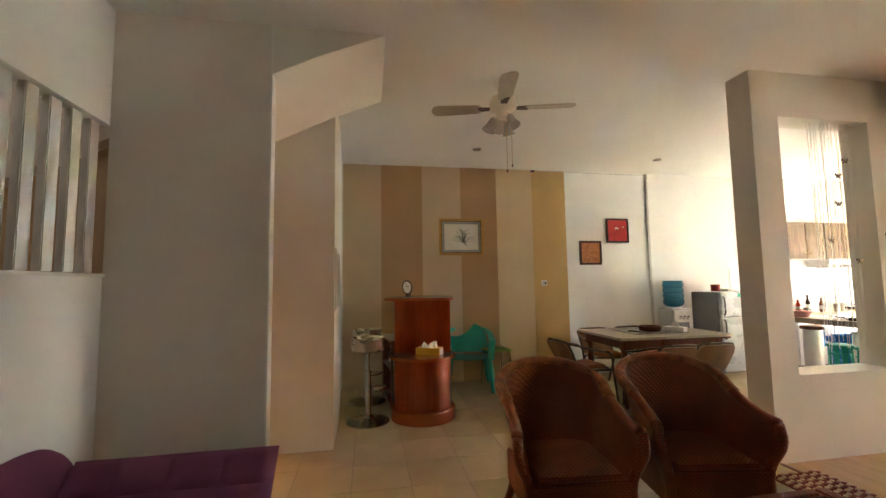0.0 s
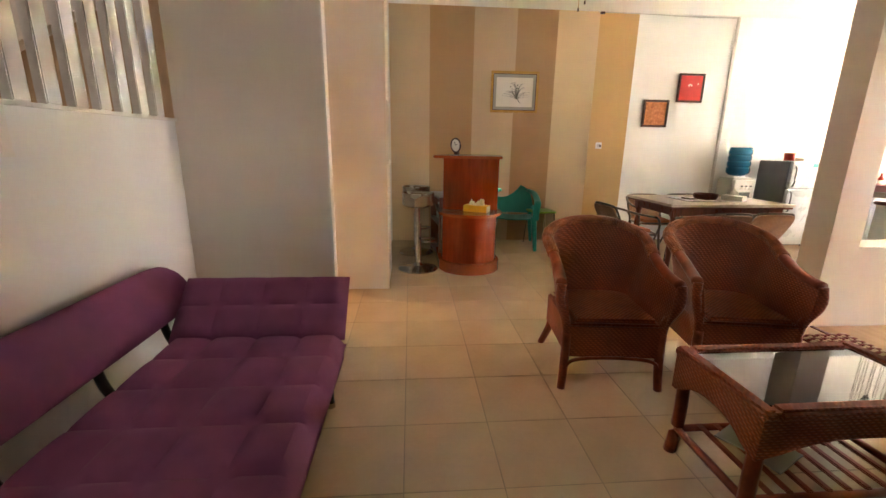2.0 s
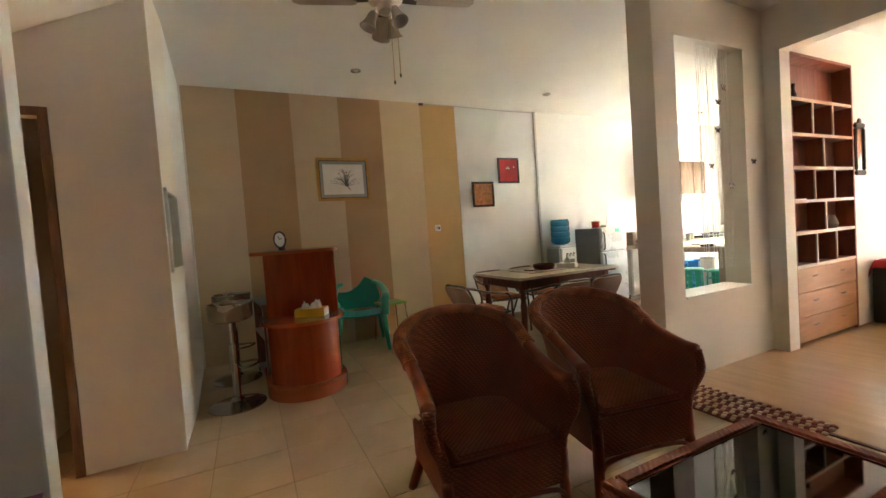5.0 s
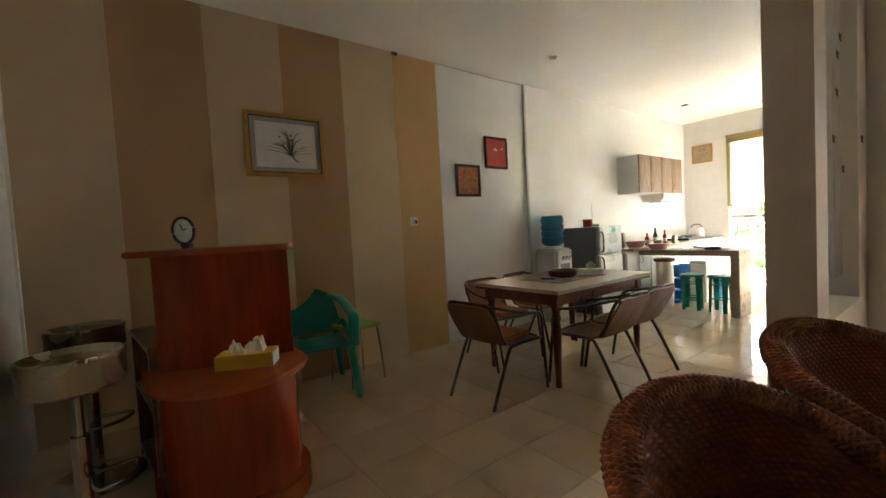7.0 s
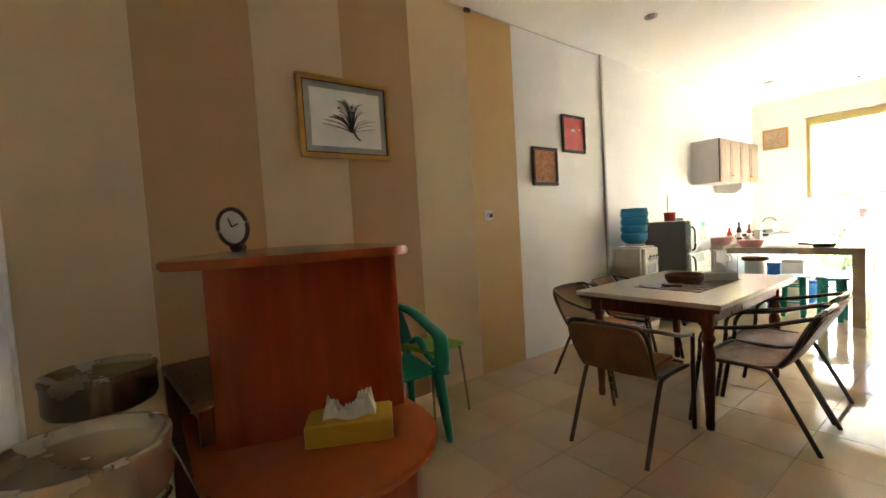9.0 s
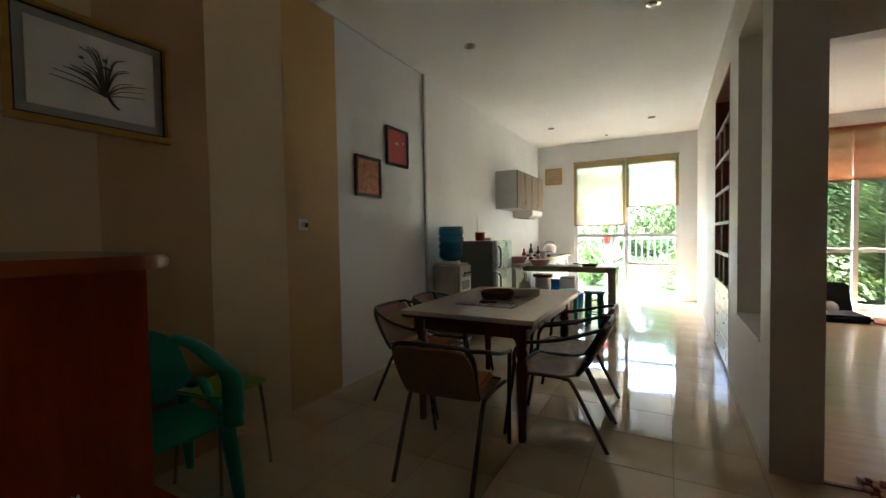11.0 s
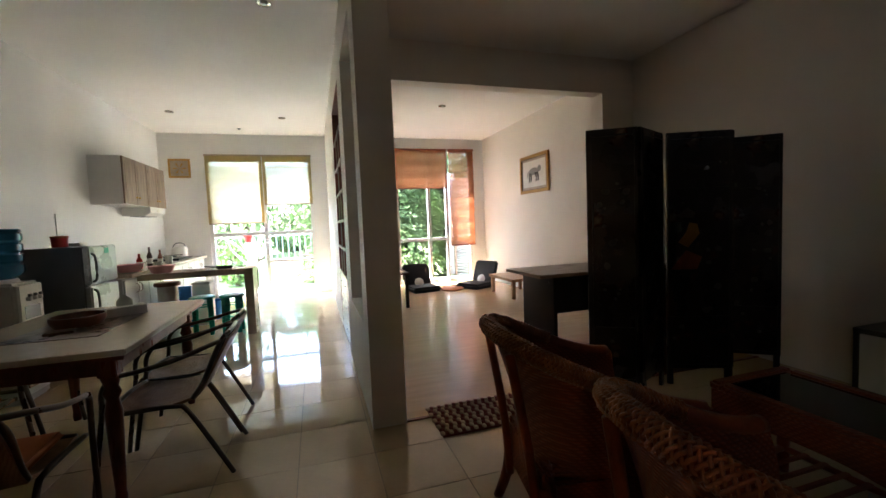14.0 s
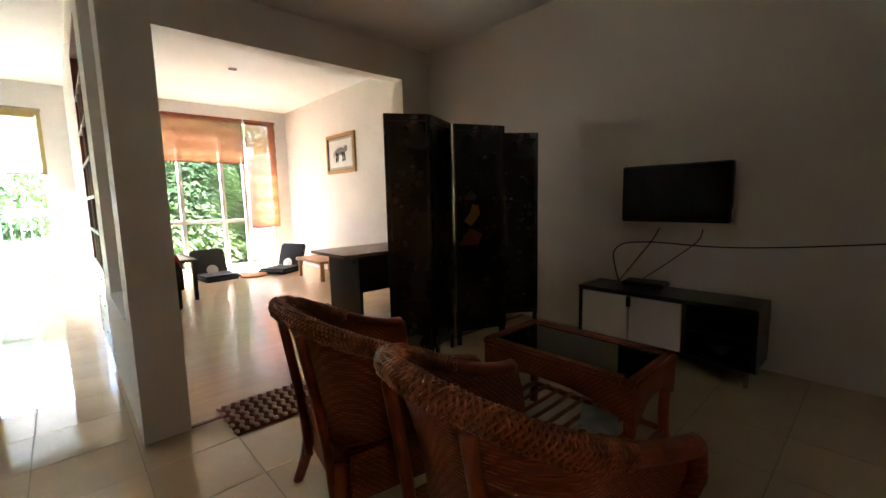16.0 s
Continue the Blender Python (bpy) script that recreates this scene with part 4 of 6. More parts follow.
# ---- ceiling fan and ceiling lights ----
def fan():
    g = thing("ceiling_fan", 2.392, -1.70, H, 0, "cream four-blade ceiling fan with glass lamp cups and pull chains", "ceiling fan")
    part("canopy", lathe(B(), [(0.075, 0), (0.07, -0.03), (0.04, -0.07), (0.02, -0.09)]), "fanbody", g)
    part("rod", cyl(B(), (0, 0, -0.16), (0, 0, -0.05), 0.014), "fanbody", g)
    part("motor", lathe(B(), [(0.03, -0.12), (0.095, -0.14), (0.11, -0.18), (0.105, -0.22), (0.06, -0.25), (0.05, -0.29), (0.0, -0.30)], seg=28), "fanbody", g)
    for k in range(4):
        a = 76 + 90 * k
        part("blade_arm", prism(B(), [(0.08, -0.02), (0.19, -0.035), (0.19, 0.035), (0.08, 0.02)], -0.222, -0.214), "framebrown", g, at=pose(0, 0, 0, 0, 0, a))
        pts = [(0.17, -0.045), (0.20, -0.055), (0.50, -0.066), (0.535, -0.05), (0.55, 0), (0.535, 0.05), (0.50, 0.066), (0.20, 0.055), (0.17, 0.045)]
        part("blade", prism(B(), pts, -0.004, 0.004, bevel=0.002), "fanblade", g, at=pose(0, 0, -0.216, 10, 0, a))
    for k in range(3):
        a = radians(20 + 120 * k)
        c, s = math.cos(a), math.sin(a)
        part("lamp_arm", tube(B(), [(0.02 * c, 0.02 * s, -0.27), (0.06 * c, 0.06 * s, -0.275), (0.075 * c, 0.075 * s, -0.30)], 0.010), "fanbody", g)
        m = Matrix.Translation((0.075 * c, 0.075 * s, -0.295)) @ Matrix.Rotation(radians(24), 4, Vector((s, -c, 0)))
        bm = lathe(B(), [(0.018, 0), (0.026, -0.02), (0.030, -0.05), (0.040, -0.085), (0.052, -0.105), (0.048, -0.104), (0.036, -0.082), (0.025, -0.05), (0.014, -0.004)], seg=18)
        part("lamp_cup", bm, "lampglass", g, "fluted glass lamp cup", at=m)
    for x, z in ((0.02, -0.70), (0.055, -0.66)):
        part("pull_chain", cyl(B(), (x * 0.4, x, z), (x * 0.4, x, -0.28), 0.002, seg=5), "goldframe", g)
        part("chain_knob", lathe(B(), [(0.0, 0), (0.006, 0.005), (0.006, 0.02), (0.002, 0.026)], (x * 0.4, x, z - 0.02), 8), "framebrown", g)


fan()
_d = thing("downlight", 0.685, 0.955, H, 0, "small round chrome ceiling downlight", "ceiling light", "downlights")
part("ring", lathe(B(), [(0.032, -0.003), (0.05, -0.008), (0.052, 0.0)], seg=20), "chrome", _d)
part("lamp", lathe(B(), [(0.0, -0.016), (0.022, -0.012), (0.03, -0.001)], seg=14), "lampglass", _d)
for x, y in ((0.79, -1.476), (2.114, 1.034), (0.593, 4.18), (2.0, 4.32), (4.18, 3.34)):
    copy_thing(_d, pose(x, y, H))
for x, y in ((1.3, 5.1),):
    solo("ceiling_hook", lathe(B(), [(0.03, 0), (0.02, -0.015), (0.0, -0.02)], seg=10), "grey", "small grey metal ceiling hook", "hook", at=pose(x, y, H))


# ---- pictures on the walls ----
def picture(x, y, z, rz, w, h, fw, frame_m, label, mount=None, art=None, tilt=0, cat="picture"):
    """Hangs in the local xz plane, facing local -y."""
    g = new("framed_picture")
    g.matrix_world = pose(x, y, z, 0, 0, rz) @ pose(0, 0, 0, 0, tilt, 0)
    tagged(g, label, cat)
    bm = B()
    for a, b, c, d in ((-w / 2, w / 2, h / 2 - fw, h / 2), (-w / 2, w / 2, -h / 2, -h / 2 + fw), (-w / 2, -w / 2 + fw, -h / 2 + fw, h / 2 - fw), (w / 2 - fw, w / 2, -h / 2 + fw, h / 2 - fw)):
        box(bm, a, b, -0.030, 0.0, c, d, 0.006)
    part("frame", bm, frame_m, g)
    m = 0
    if mount:
        part("mount", box(B(), -w / 2 + fw, w / 2 - fw, -0.012, -0.006, -h / 2 + fw, h / 2 - fw), mount, g)
        m = 0.042
        bm = B()
        e = 0.007
        for a, b, c, d in ((-w / 2 + fw, w / 2 - fw, h / 2 - fw - e, h / 2 - fw), (-w / 2 + fw, w / 2 - fw, -h / 2 + fw, -h / 2 + fw + e),
                           (-w / 2 + fw, -w / 2 + fw + e, -h / 2 + fw + e, h / 2 - fw - e), (w / 2 - fw - e, w / 2 - fw, -h / 2 + fw + e, h / 2 - fw - e)):
            box(bm, a, b, -0.022, -0.012, c, d, 0.002)
        part("inner_lip", bm, "framebrown", g, "dark inner lip")
    if art:
        part("sheet", box(B(), -w / 2 + fw + m, w / 2 - fw - m, -0.016, -0.0125, -h / 2 + fw + m, h / 2 - fw - m), art, g)
    return g


p = picture(0.006, -1.504, 1.904, 90, 0.60, 0.486, 0.030, "goldframe", "gold-framed grey ink drawing of orchid leaves on the striped wall", "mount", "paper")
_q = random.Random(3)
bm = B()
for k in range(26):
    a = radians(12 + 156 * k / 25 + _q.uniform(-8, 8))
    L = _q.uniform(0.12, 0.205)
    d = -1 if math.cos(a) < 0 else 1
    pts = [(0.03, -0.0175, -0.08), (0.03 + 0.4 * L * math.cos(a), -0.0175, -0.08 + 0.85 * L * math.sin(a)), (0.03 + L * math.cos(a) * 0.95, -0.0175, -0.08 + 1.0 * L * math.sin(a) + 0.01)]
    tube(bm, pts, (0.0085, 0.003), 5, smooth=4, flat=0.3)
for k in range(9):
    ball(bm, (0.0 + _q.uniform(-0.06, 0.05), -0.0175, 0.03 + _q.uniform(-0.03, 0.05)), 0.007, (1.4, 0.25, 1), 7, 4)
tube(bm, [(0.03, -0.0175, -0.06), (0.055, -0.0175, -0.105), (0.08, -0.0175, -0.125)], (0.022, 0.014), 6, smooth=3, flat=0.2)
part("ink_drawing", bm, "inkmid", p, "grey ink leaves")
p = picture(0.0, 0.352, 1.694, 90, 0.335, 0.336, 0.028, "framebrown", "small brown-framed print on the white wall", None, "printbrown")
p = picture(0.0, 0.782, 2.003, 90, 0.345, 0.347, 0.026, "framebrown", "dark-framed red print with small pale marks", None, "printred")
for x, z, r in ((-0.03, 0.03, 0.010), (-0.012, 0.042, 0.010), (0.006, 0.03, 0.010), (0.09, 0.05, 0.008)):
    part("pale_mark", ball(B(), (x, -0.018, z), r, (1, 0.2, 1.2), 7, 4), "paper", p)
p = picture(XE, 3.495, 1.915, -90, 0.865, 0.595, 0.05, "goldframe", "gold-framed drawing of an animal on the study's side wall", "counter", "paper")
bm = B()
ball(bm, (0.0, -0.0175, 0.035), 0.11, (1.35, 0.03, 0.52), 18, 8)
ball(bm, (0.165, -0.0175, 0.065), 0.052, (1.0, 0.05, 0.95), 12, 6)
for x, z in ((-0.13, -0.13), (-0.08, -0.12), (0.07, -0.125), (0.13, -0.12)):
    tube(bm, [(x * 0.9, -0.0175, 0.01), (x + 0.012, -0.0175, -0.06), (x, -0.0175, z)], (0.026, 0.011), 6, smooth=3, flat=0.2)
tube(bm, [(-0.13, -0.0175, 0.05), (-0.19, -0.0175, 0.01), (-0.20, -0.0175, -0.06)], (0.012, 0.006), 5, smooth=3, flat=0.3)
part("ink_drawing", bm, "inkpale", p, "grey animal drawing")
# painting in the closet wall
g = thing("inset_painting", 1.626, -2.99, 1.362, 180, "blue-green painting with orange spots in a white moulded frame", "picture")
bm = B()
for a, b, c, d in ((-0.275, 0.275, 0.265, 0.295), (-0.275, 0.275, -0.295, -0.265), (-0.275, -0.245, -0.265, 0.265), (0.245, 0.275, -0.265, 0.265)):
    box(bm, a, b, -0.018, 0.0, c, d, 0.005)
part("frame", bm, "trim", g)
part("canvas", box(B(), -0.254, 0.254, 0.03, 0.04, -0.278, 0.278), "painting", g, "blue-green canvas with orange spots")
bm = B()
for x, z, r in ((-0.13, 0.13, 0.020), (-0.02, 0.02, 0.022), (0.13, 0.16, 0.020), (0.10, -0.10, 0.026), (-0.15, -0.13, 0.026), (0.02, -0.20, 0.030), (0.18, 0.0, 0.018), (-0.05, 0.21, 0.017)):
    ball(bm, (x, 0.029, z), r, (1, 0.06, 0.85), 12, 5)
part("painted_spots", bm, "orange", g, "dull orange painted spots", kind="stuff")
# socket on the gold strip
g = thing("wall_socket", 0.004, -0.353, 1.296, 90, "small white wall socket on the ochre wallpaper", "socket")
part("plate", box(B(), -0.04, 0.04, -0.009, 0, -0.04, 0.04, 0.004), "white", g)
part("outlet", lathe(B(), [(0.022, 0), (0.022, 0.006), (0.016, 0.006), (0.014, 0.001)], seg=14), "plastic", g, at=pose(-0.005, -0.009, 0, 90, 0, 0))
part("plug", box(B(), 0.005, 0.022, -0.03, -0.009, -0.02, 0.012, 0.003), "framebrown", g)
# vertical duct and thin cable at the ceiling
solo("wall_duct", box(B(), 0.0, 0.022, 1.262, 1.298, 0, H - 0.002, 0.004), "plastic", "grey vertical cable duct on the white wall", "cable duct")
solo("ceiling_cable", tube(B(), [(0.012, -0.52, H - 0.008), (0.012, 0.1, H - 0.010), (0.012, 0.7, H - 0.02), (0.012, 1.25, H - 0.016)], 0.005, 6), "plastic", "thin cable run along the top of the wall", "cable")
solo("cable_clip", box(B(), 0.004, 0.03, -0.50, -0.445, H - 0.03, H - 0.004, 0.004), "framebrown", "small dark cable clip under the ceiling", "clip")


# ---- bar counter ----
def bar():
    g = thing("bar_counter", 1.075, -2.2, 0, 0, "glossy red-brown wooden bar counter with a rounded lower shelf", "bar counter")

    def cap(cx, cy, r, x0, n=18, ry=None):
        ry = ry or r
        return [(x0, cy - ry)] + [(cx + r * math.cos(a), cy + ry * math.sin(a)) for a in (-math.pi / 2 + math.pi * i / n for i in range(n + 1))] + [(x0, cy + ry)]
    o = lambda pts: [(a - 0.9, b + 2.2) for a, b in pts]
    part("plinth", prism(B(), o(cap(1.10, -2.20, 0.30, 0.62, ry=0.31)), 0, 0.11, bevel=0.006), "bartop2", g, "lighter wooden plinth")
    part("lower_body", prism(B(), o(cap(1.08, -2.20, 0.26, 0.60, ry=0.28)), 0.11, 0.59), "bartop", g)
    part("lower_shelf", prism(B(), o(cap(1.10, -2.20, 0.31, 0.60, ry=0.325)), 0.59, 0.618, bevel=0.008), "bartop2", g, "rounded wooden shelf")
    part("upper_body", prism(B(), o([(0.96, -2.46), (1.02, -2.30), (1.045, -2.12), (1.05, -1.91), (0.50, -1.86), (0.45, -2.15), (0.62, -2.32)]), 0.618, 1.15), "bartop", g)
    top = smooth_points([(0.85, -2.56, 0), (1.02, -2.46, 0), (1.12, -2.2, 0), (1.15, -1.93, 0), (0.95, -1.86, 0), (0.5, -1.80, 0), (0.2, -1.95, 0), (0.22, -2.25, 0), (0.5, -2.42, 0)], 5, True)
    part("top_board", prism(B(), o([(p.x, p.y) for p in top]), 1.15, 1.178, bevel=0.006), "bartop2", g, "wooden top board")
    g = thing("bar_low_cabinet", 0.775, -2.48, 0, 6, "low dark red bar cabinet with open shelves holding bottles", "cabinet")
    part("top", box(B(), -0.32, 0.30, -0.05, 0.14, 0.72, 0.745, 0.004), "darkwood", g)
    part("side_panel", box(B(), 0.27, 0.295, -0.045, 0.12, 0, 0.72), "darkwood", g)
    part("side_panel", box(B(), -0.315, -0.29, -0.045, 0.12, 0, 0.72), "darkwood", g)
    part("back", box(B(), -0.29, 0.27, 0.10, 0.12, 0, 0.72), "darkwood", g)
    for z in (0.06, 0.42):
        part("shelf", box(B(), -0.29, 0.27, -0.045, 0.10, z, z + 0.02), "darkwood", g)
    q = random.Random(8)
    for k in range(6):
        z = 0.08 if k % 2 else 0.44
        hgt = q.uniform(0.16, 0.24)
        b = thing("bottle", 0.595 + 0.07 * k, -2.465 + 0.01 * k, z, 0, "small bottle on the bar cabinet shelf", "bottle", "bar bottles")
        part("body", lathe(B(), [(0.0, 0), (0.026, 0), (0.028, hgt * 0.6), (0.01, hgt * 0.75), (0.01, hgt)], seg=12), ("paper", "framebrown", "grey")[k % 3], b)


bar()
g = thing("desk_clock", 0.575, -2.27, 1.178, 52, "small oval table clock with a cream dial and dark metal frame", "clock")
part("frame", tube(B(), [(0.062 * math.cos(a), 0, 0.105 + 0.078 * math.sin(a)) for a in (2 * math.pi * i / 16 for i in range(16))], 0.009, 8, closed=True, smooth=2), "framebrown", g, at=pose(0.02, 0, 0.005, -8, -24, 0))
part("dial", lathe(B(), [(0, 0), (0.058, 0), (0.058, 0.006), (0.0, 0.007)], seg=24), "paper", g, "cream dial", at=pose(0.02, 0.0, 0.005, -8, -24, 0) @ pose(0, 0.005, 0.105, 90, 0, 0) @ Matrix.Diagonal((1, 1.27, 1, 1)))
part("clock_hand", box(box(B(), -0.0025, 0.0025, -0.006, -0.003, 0, 0.04), 0, 0.028, -0.006, -0.003, -0.0025, 0.0025), "black", g, at=pose(0.02, 0, 0.005, -8, -24, 0) @ pose(0, -0.002, 0.105))
part("stand", box(B(), -0.025, 0.025, -0.02, 0.03, 0, 0.03, 0.006), "framebrown", g)
g = thing("tissue_box", 1.30, -2.135, 0.618, 62, "yellow cardboard tissue box with white tissues pulled out", "tissue box")
part("box", box(B(), -0.12, 0.12, -0.06, 0.06, 0, 0.075, 0.003), "yellow", g)
for a in (-0.1215, 0.1205):
    part("end_panel", box(B(), a, a + 0.001, -0.055, 0.055, 0.004, 0.07), "paper", g)
q = random.Random(5)
part("tissue", sheet(B(), lambda u, v: Vector((-0.075 + 0.15 * u, -0.035 + 0.07 * v + 0.012 * math.sin(9 * u), 0.076 + (0.030 + 0.020 * math.sin(7 * u + 2) + 0.010 * math.sin(29 * u + 9 * v) + 0.007 * math.sin(47 * u - 14 * v)) * min(1, 3 * math.sin(math.pi * v)) * min(1, 4 * math.sin(math.pi * u)))), 44, 12), "paper", g, "crumpled white tissue")


def bar_stool(x, y, rz):
    g = thing("bar_stool", x, y, 0, rz, "silver bar stool with a round drum seat on a chrome pedestal", "stool", "bar stools")
    part("base", lathe(B(), [(0.20, 0), (0.20, 0.008), (0.14, 0.025), (0.05, 0.045), (0.03, 0.07)], seg=32), "chrome", g)
    part("column", cyl(cyl(B(), (0, 0, 0.06), (0, 0, 0.5), 0.028), (0, 0, 0.45), (0, 0, 0.68), 0.018), "chrome", g)
    part("foot_ring", tube(B(), [(0.03, 0, 0.34), (0.12, 0.10, 0.33), (0.17, 0, 0.33), (0.12, -0.10, 0.33), (0.03, 0, 0.34)], 0.009, 8), "chrome", g)
    part("lever", tube(B(), [(0.0, 0, 0.67), (0.0, 0.13, 0.665), (0.0, 0.17, 0.65)], 0.006, 6), "chrome", g)
    part("seat", lathe(B(), [(0.0, 0.68), (0.11, 0.68), (0.148, 0.70), (0.155, 0.715), (0.155, 0.80), (0.160, 0.812), (0.158, 0.825), (0.148, 0.826), (0.140, 0.812), (0.12, 0.800), (0.0, 0.798)], seg=32), "silver", g, "silver padded seat")


bar_stool(1.30, -2.72, 60)
bar_stool(0.63, -2.73, 40)


# ---- plastic chairs ----
def plastic_armchair():
    g = thing("plastic_armchair", 0.30, -1.50, 0, -12, "teal plastic garden armchair with pierced sides, beside the bar counter", "chair")
    bm = sheet(B(), lambda u, v: Vector((-0.20 + 0.44 * u, (-0.22 + 0.44 * v) * (1 + 0.05 * u), 0.41 + 0.012 * (u - 0.3) - 0.02 * math.sin(math.pi * v))), 8, 8, 0.012)
    part("seat", bm, "teal", g)

    def back(u, v):
        w = 0.255 * (1 - 0.20 * v ** 2)
        y = -w + 2 * w * u
        top = 0.38 * (1 - 0.22 * abs(2 * u - 1) ** 2.5)
        return Vector((-0.20 - 0.09 * v - 0.05 * (1 - (2 * u - 1) ** 2), y, 0.41 + top * v))
    part("backrest", sheet(B(), back, 14, 10, 0.012), "teal", g)
    for s in (-1, 1):
        part("arm", tube(B(), [(-0.27, 0.19 * s, 0.72), (-0.16, 0.25 * s, 0.69), (0.05, 0.275 * s, 0.63), (0.20, 0.27 * s, 0.60), (0.25, 0.255 * s, 0.52), (0.26, 0.25 * s, 0.40)], 0.042, 10, flat=0.5), "teal", g)
        part("side", tube(B(), [(-0.22, 0.23 * s, 0.46), (-0.10, 0.25 * s, 0.52), (0.0, 0.255 * s, 0.46), (0.18, 0.25 * s, 0.43)], 0.022, 7), "teal", g)
        part("leg", tube(B(), [(0.23, 0.23 * s, 0.44), (0.26, 0.25 * s, 0.2), (0.28, 0.265 * s, 0)], (0.036, 0.020), 8), "teal", g)
        part("leg", tube(B(), [(-0.20, 0.21 * s, 0.44), (-0.24, 0.23 * s, 0.2), (-0.29, 0.25 * s, 0)], (0.034, 0.020), 8), "teal", g)


plastic_armchair()
g = thing("lime_stool", 0.27, -1.14, 0, 8, "lime green square seat on thin chrome legs, against the striped wall", "stool")
part("seat", box(B(), -0.15, 0.15, -0.15, 0.15, 0.452, 0.475, 0.011, 3), "lime", g)
for sx in (-1, 1):
    for sy in (-1, 1):
        part("leg", tube(B(), [(0.12 * sx, 0.12 * sy, 0.452), (0.135 * sx, 0.135 * sy, 0.25), (0.15 * sx, 0.15 * sy, 0)], 0.008, 7), "chrome", g)


# ---- dining table and chairs ----
def dining_table():
    x0, x1, y0, y1 = 0.743, 1.593, -0.28, 1.0
    cx, cy = (x0 + x1) / 2, (y0 + y1) / 2
    g = thing("dining_table", cx, cy, 0, 0, "pale-topped dining table with dark inlay and turned dark red legs", "table")
    a, b = (x1 - x0) / 2, (y1 - y0) / 2
    part("tabletop", box(B(), -a, a, -b, b, 0.722, 0.75, 0.004), "tabletop", g, "pale top")
    part("top_edge", box(B(), -a + 0.012, a - 0.012, -b + 0.012, b - 0.012, 0.70, 0.722, 0.003), "darkwood", g)
    part("inlay", box(B(), -0.20, 0.20, -0.32, 0.32, 0.7495, 0.7535), "inlay", g, "dark patterned inlay")
    bm = B()
    for s in (-1, 1):
        box(bm, -a + 0.07, a - 0.07, s * (b - 0.09) - 0.011, s * (b - 0.09) + 0.011, 0.62, 0.70)
        box(bm, s * (a - 0.09) - 0.011, s * (a - 0.09) + 0.011, -b + 0.10, b - 0.10, 0.62, 0.70)
    part("apron", bm, "darkwood", g)
    prof = [(0.020, 0), (0.024, 0.03), (0.021, 0.06), (0.030, 0.30), (0.034, 0.44), (0.024, 0.50), (0.036, 0.53), (0.026, 0.56), (0.037, 0.60), (0.037, 0.62)]
    for sx in (-1, 1):
        for sy in (-1, 1):
            l = part("leg", lathe(B(), prof, (sx * (a - 0.10), sy * (b - 0.10), 0), 14), "darkwood", g, "turned dark red leg")
            part("block", box(B(), sx * (a - 0.10) - 0.036, sx * (a - 0.10) + 0.036, sy * (b - 0.10) - 0.036, sy * (b - 0.10) + 0.036, 0.61, 0.70, 0.004), "darkwood", l)
    g = thing("serving_bowl", cx - 0.03, cy + 0.02, 0.7535, 0, "dark red oval lacquer bowl on the table inlay", "bowl")
    part("bowl", lathe(B(), [(0.0, 0), (0.105, 0), (0.12, 0.03), (0.12, 0.055), (0.113, 0.055), (0.105, 0.012), (0.0, 0.01)], seg=26), "darkwood", g)
    g = thing("table_tissue_box", cx + 0.10, cy + 0.24, 0.7535, 30, "pale tissue box with a tissue sticking up", "tissue box")
    part("box", box(B(), -0.10, 0.10, -0.055, 0.055, 0, 0.05, 0.004), "paper", g)
    part("tissue", sheet(B(), lambda u, v: Vector((-0.04 + 0.08 * u, 0.01 * math.sin(6 * u) * v, 0.05 + 0.07 * v * (1 - 0.5 * abs(2 * u - 1)))), 8, 4, 0.001), "paper", g)
    g = thing("coaster_stack", cx - 0.02, cy - 0.17, 0.7535, 15, "small dark folded cloth on the table", "cloth")
    part("cloth", box(B(), -0.06, 0.06, -0.045, 0.045, 0, 0.012, 0.004), "inlay", g)


dining_table()


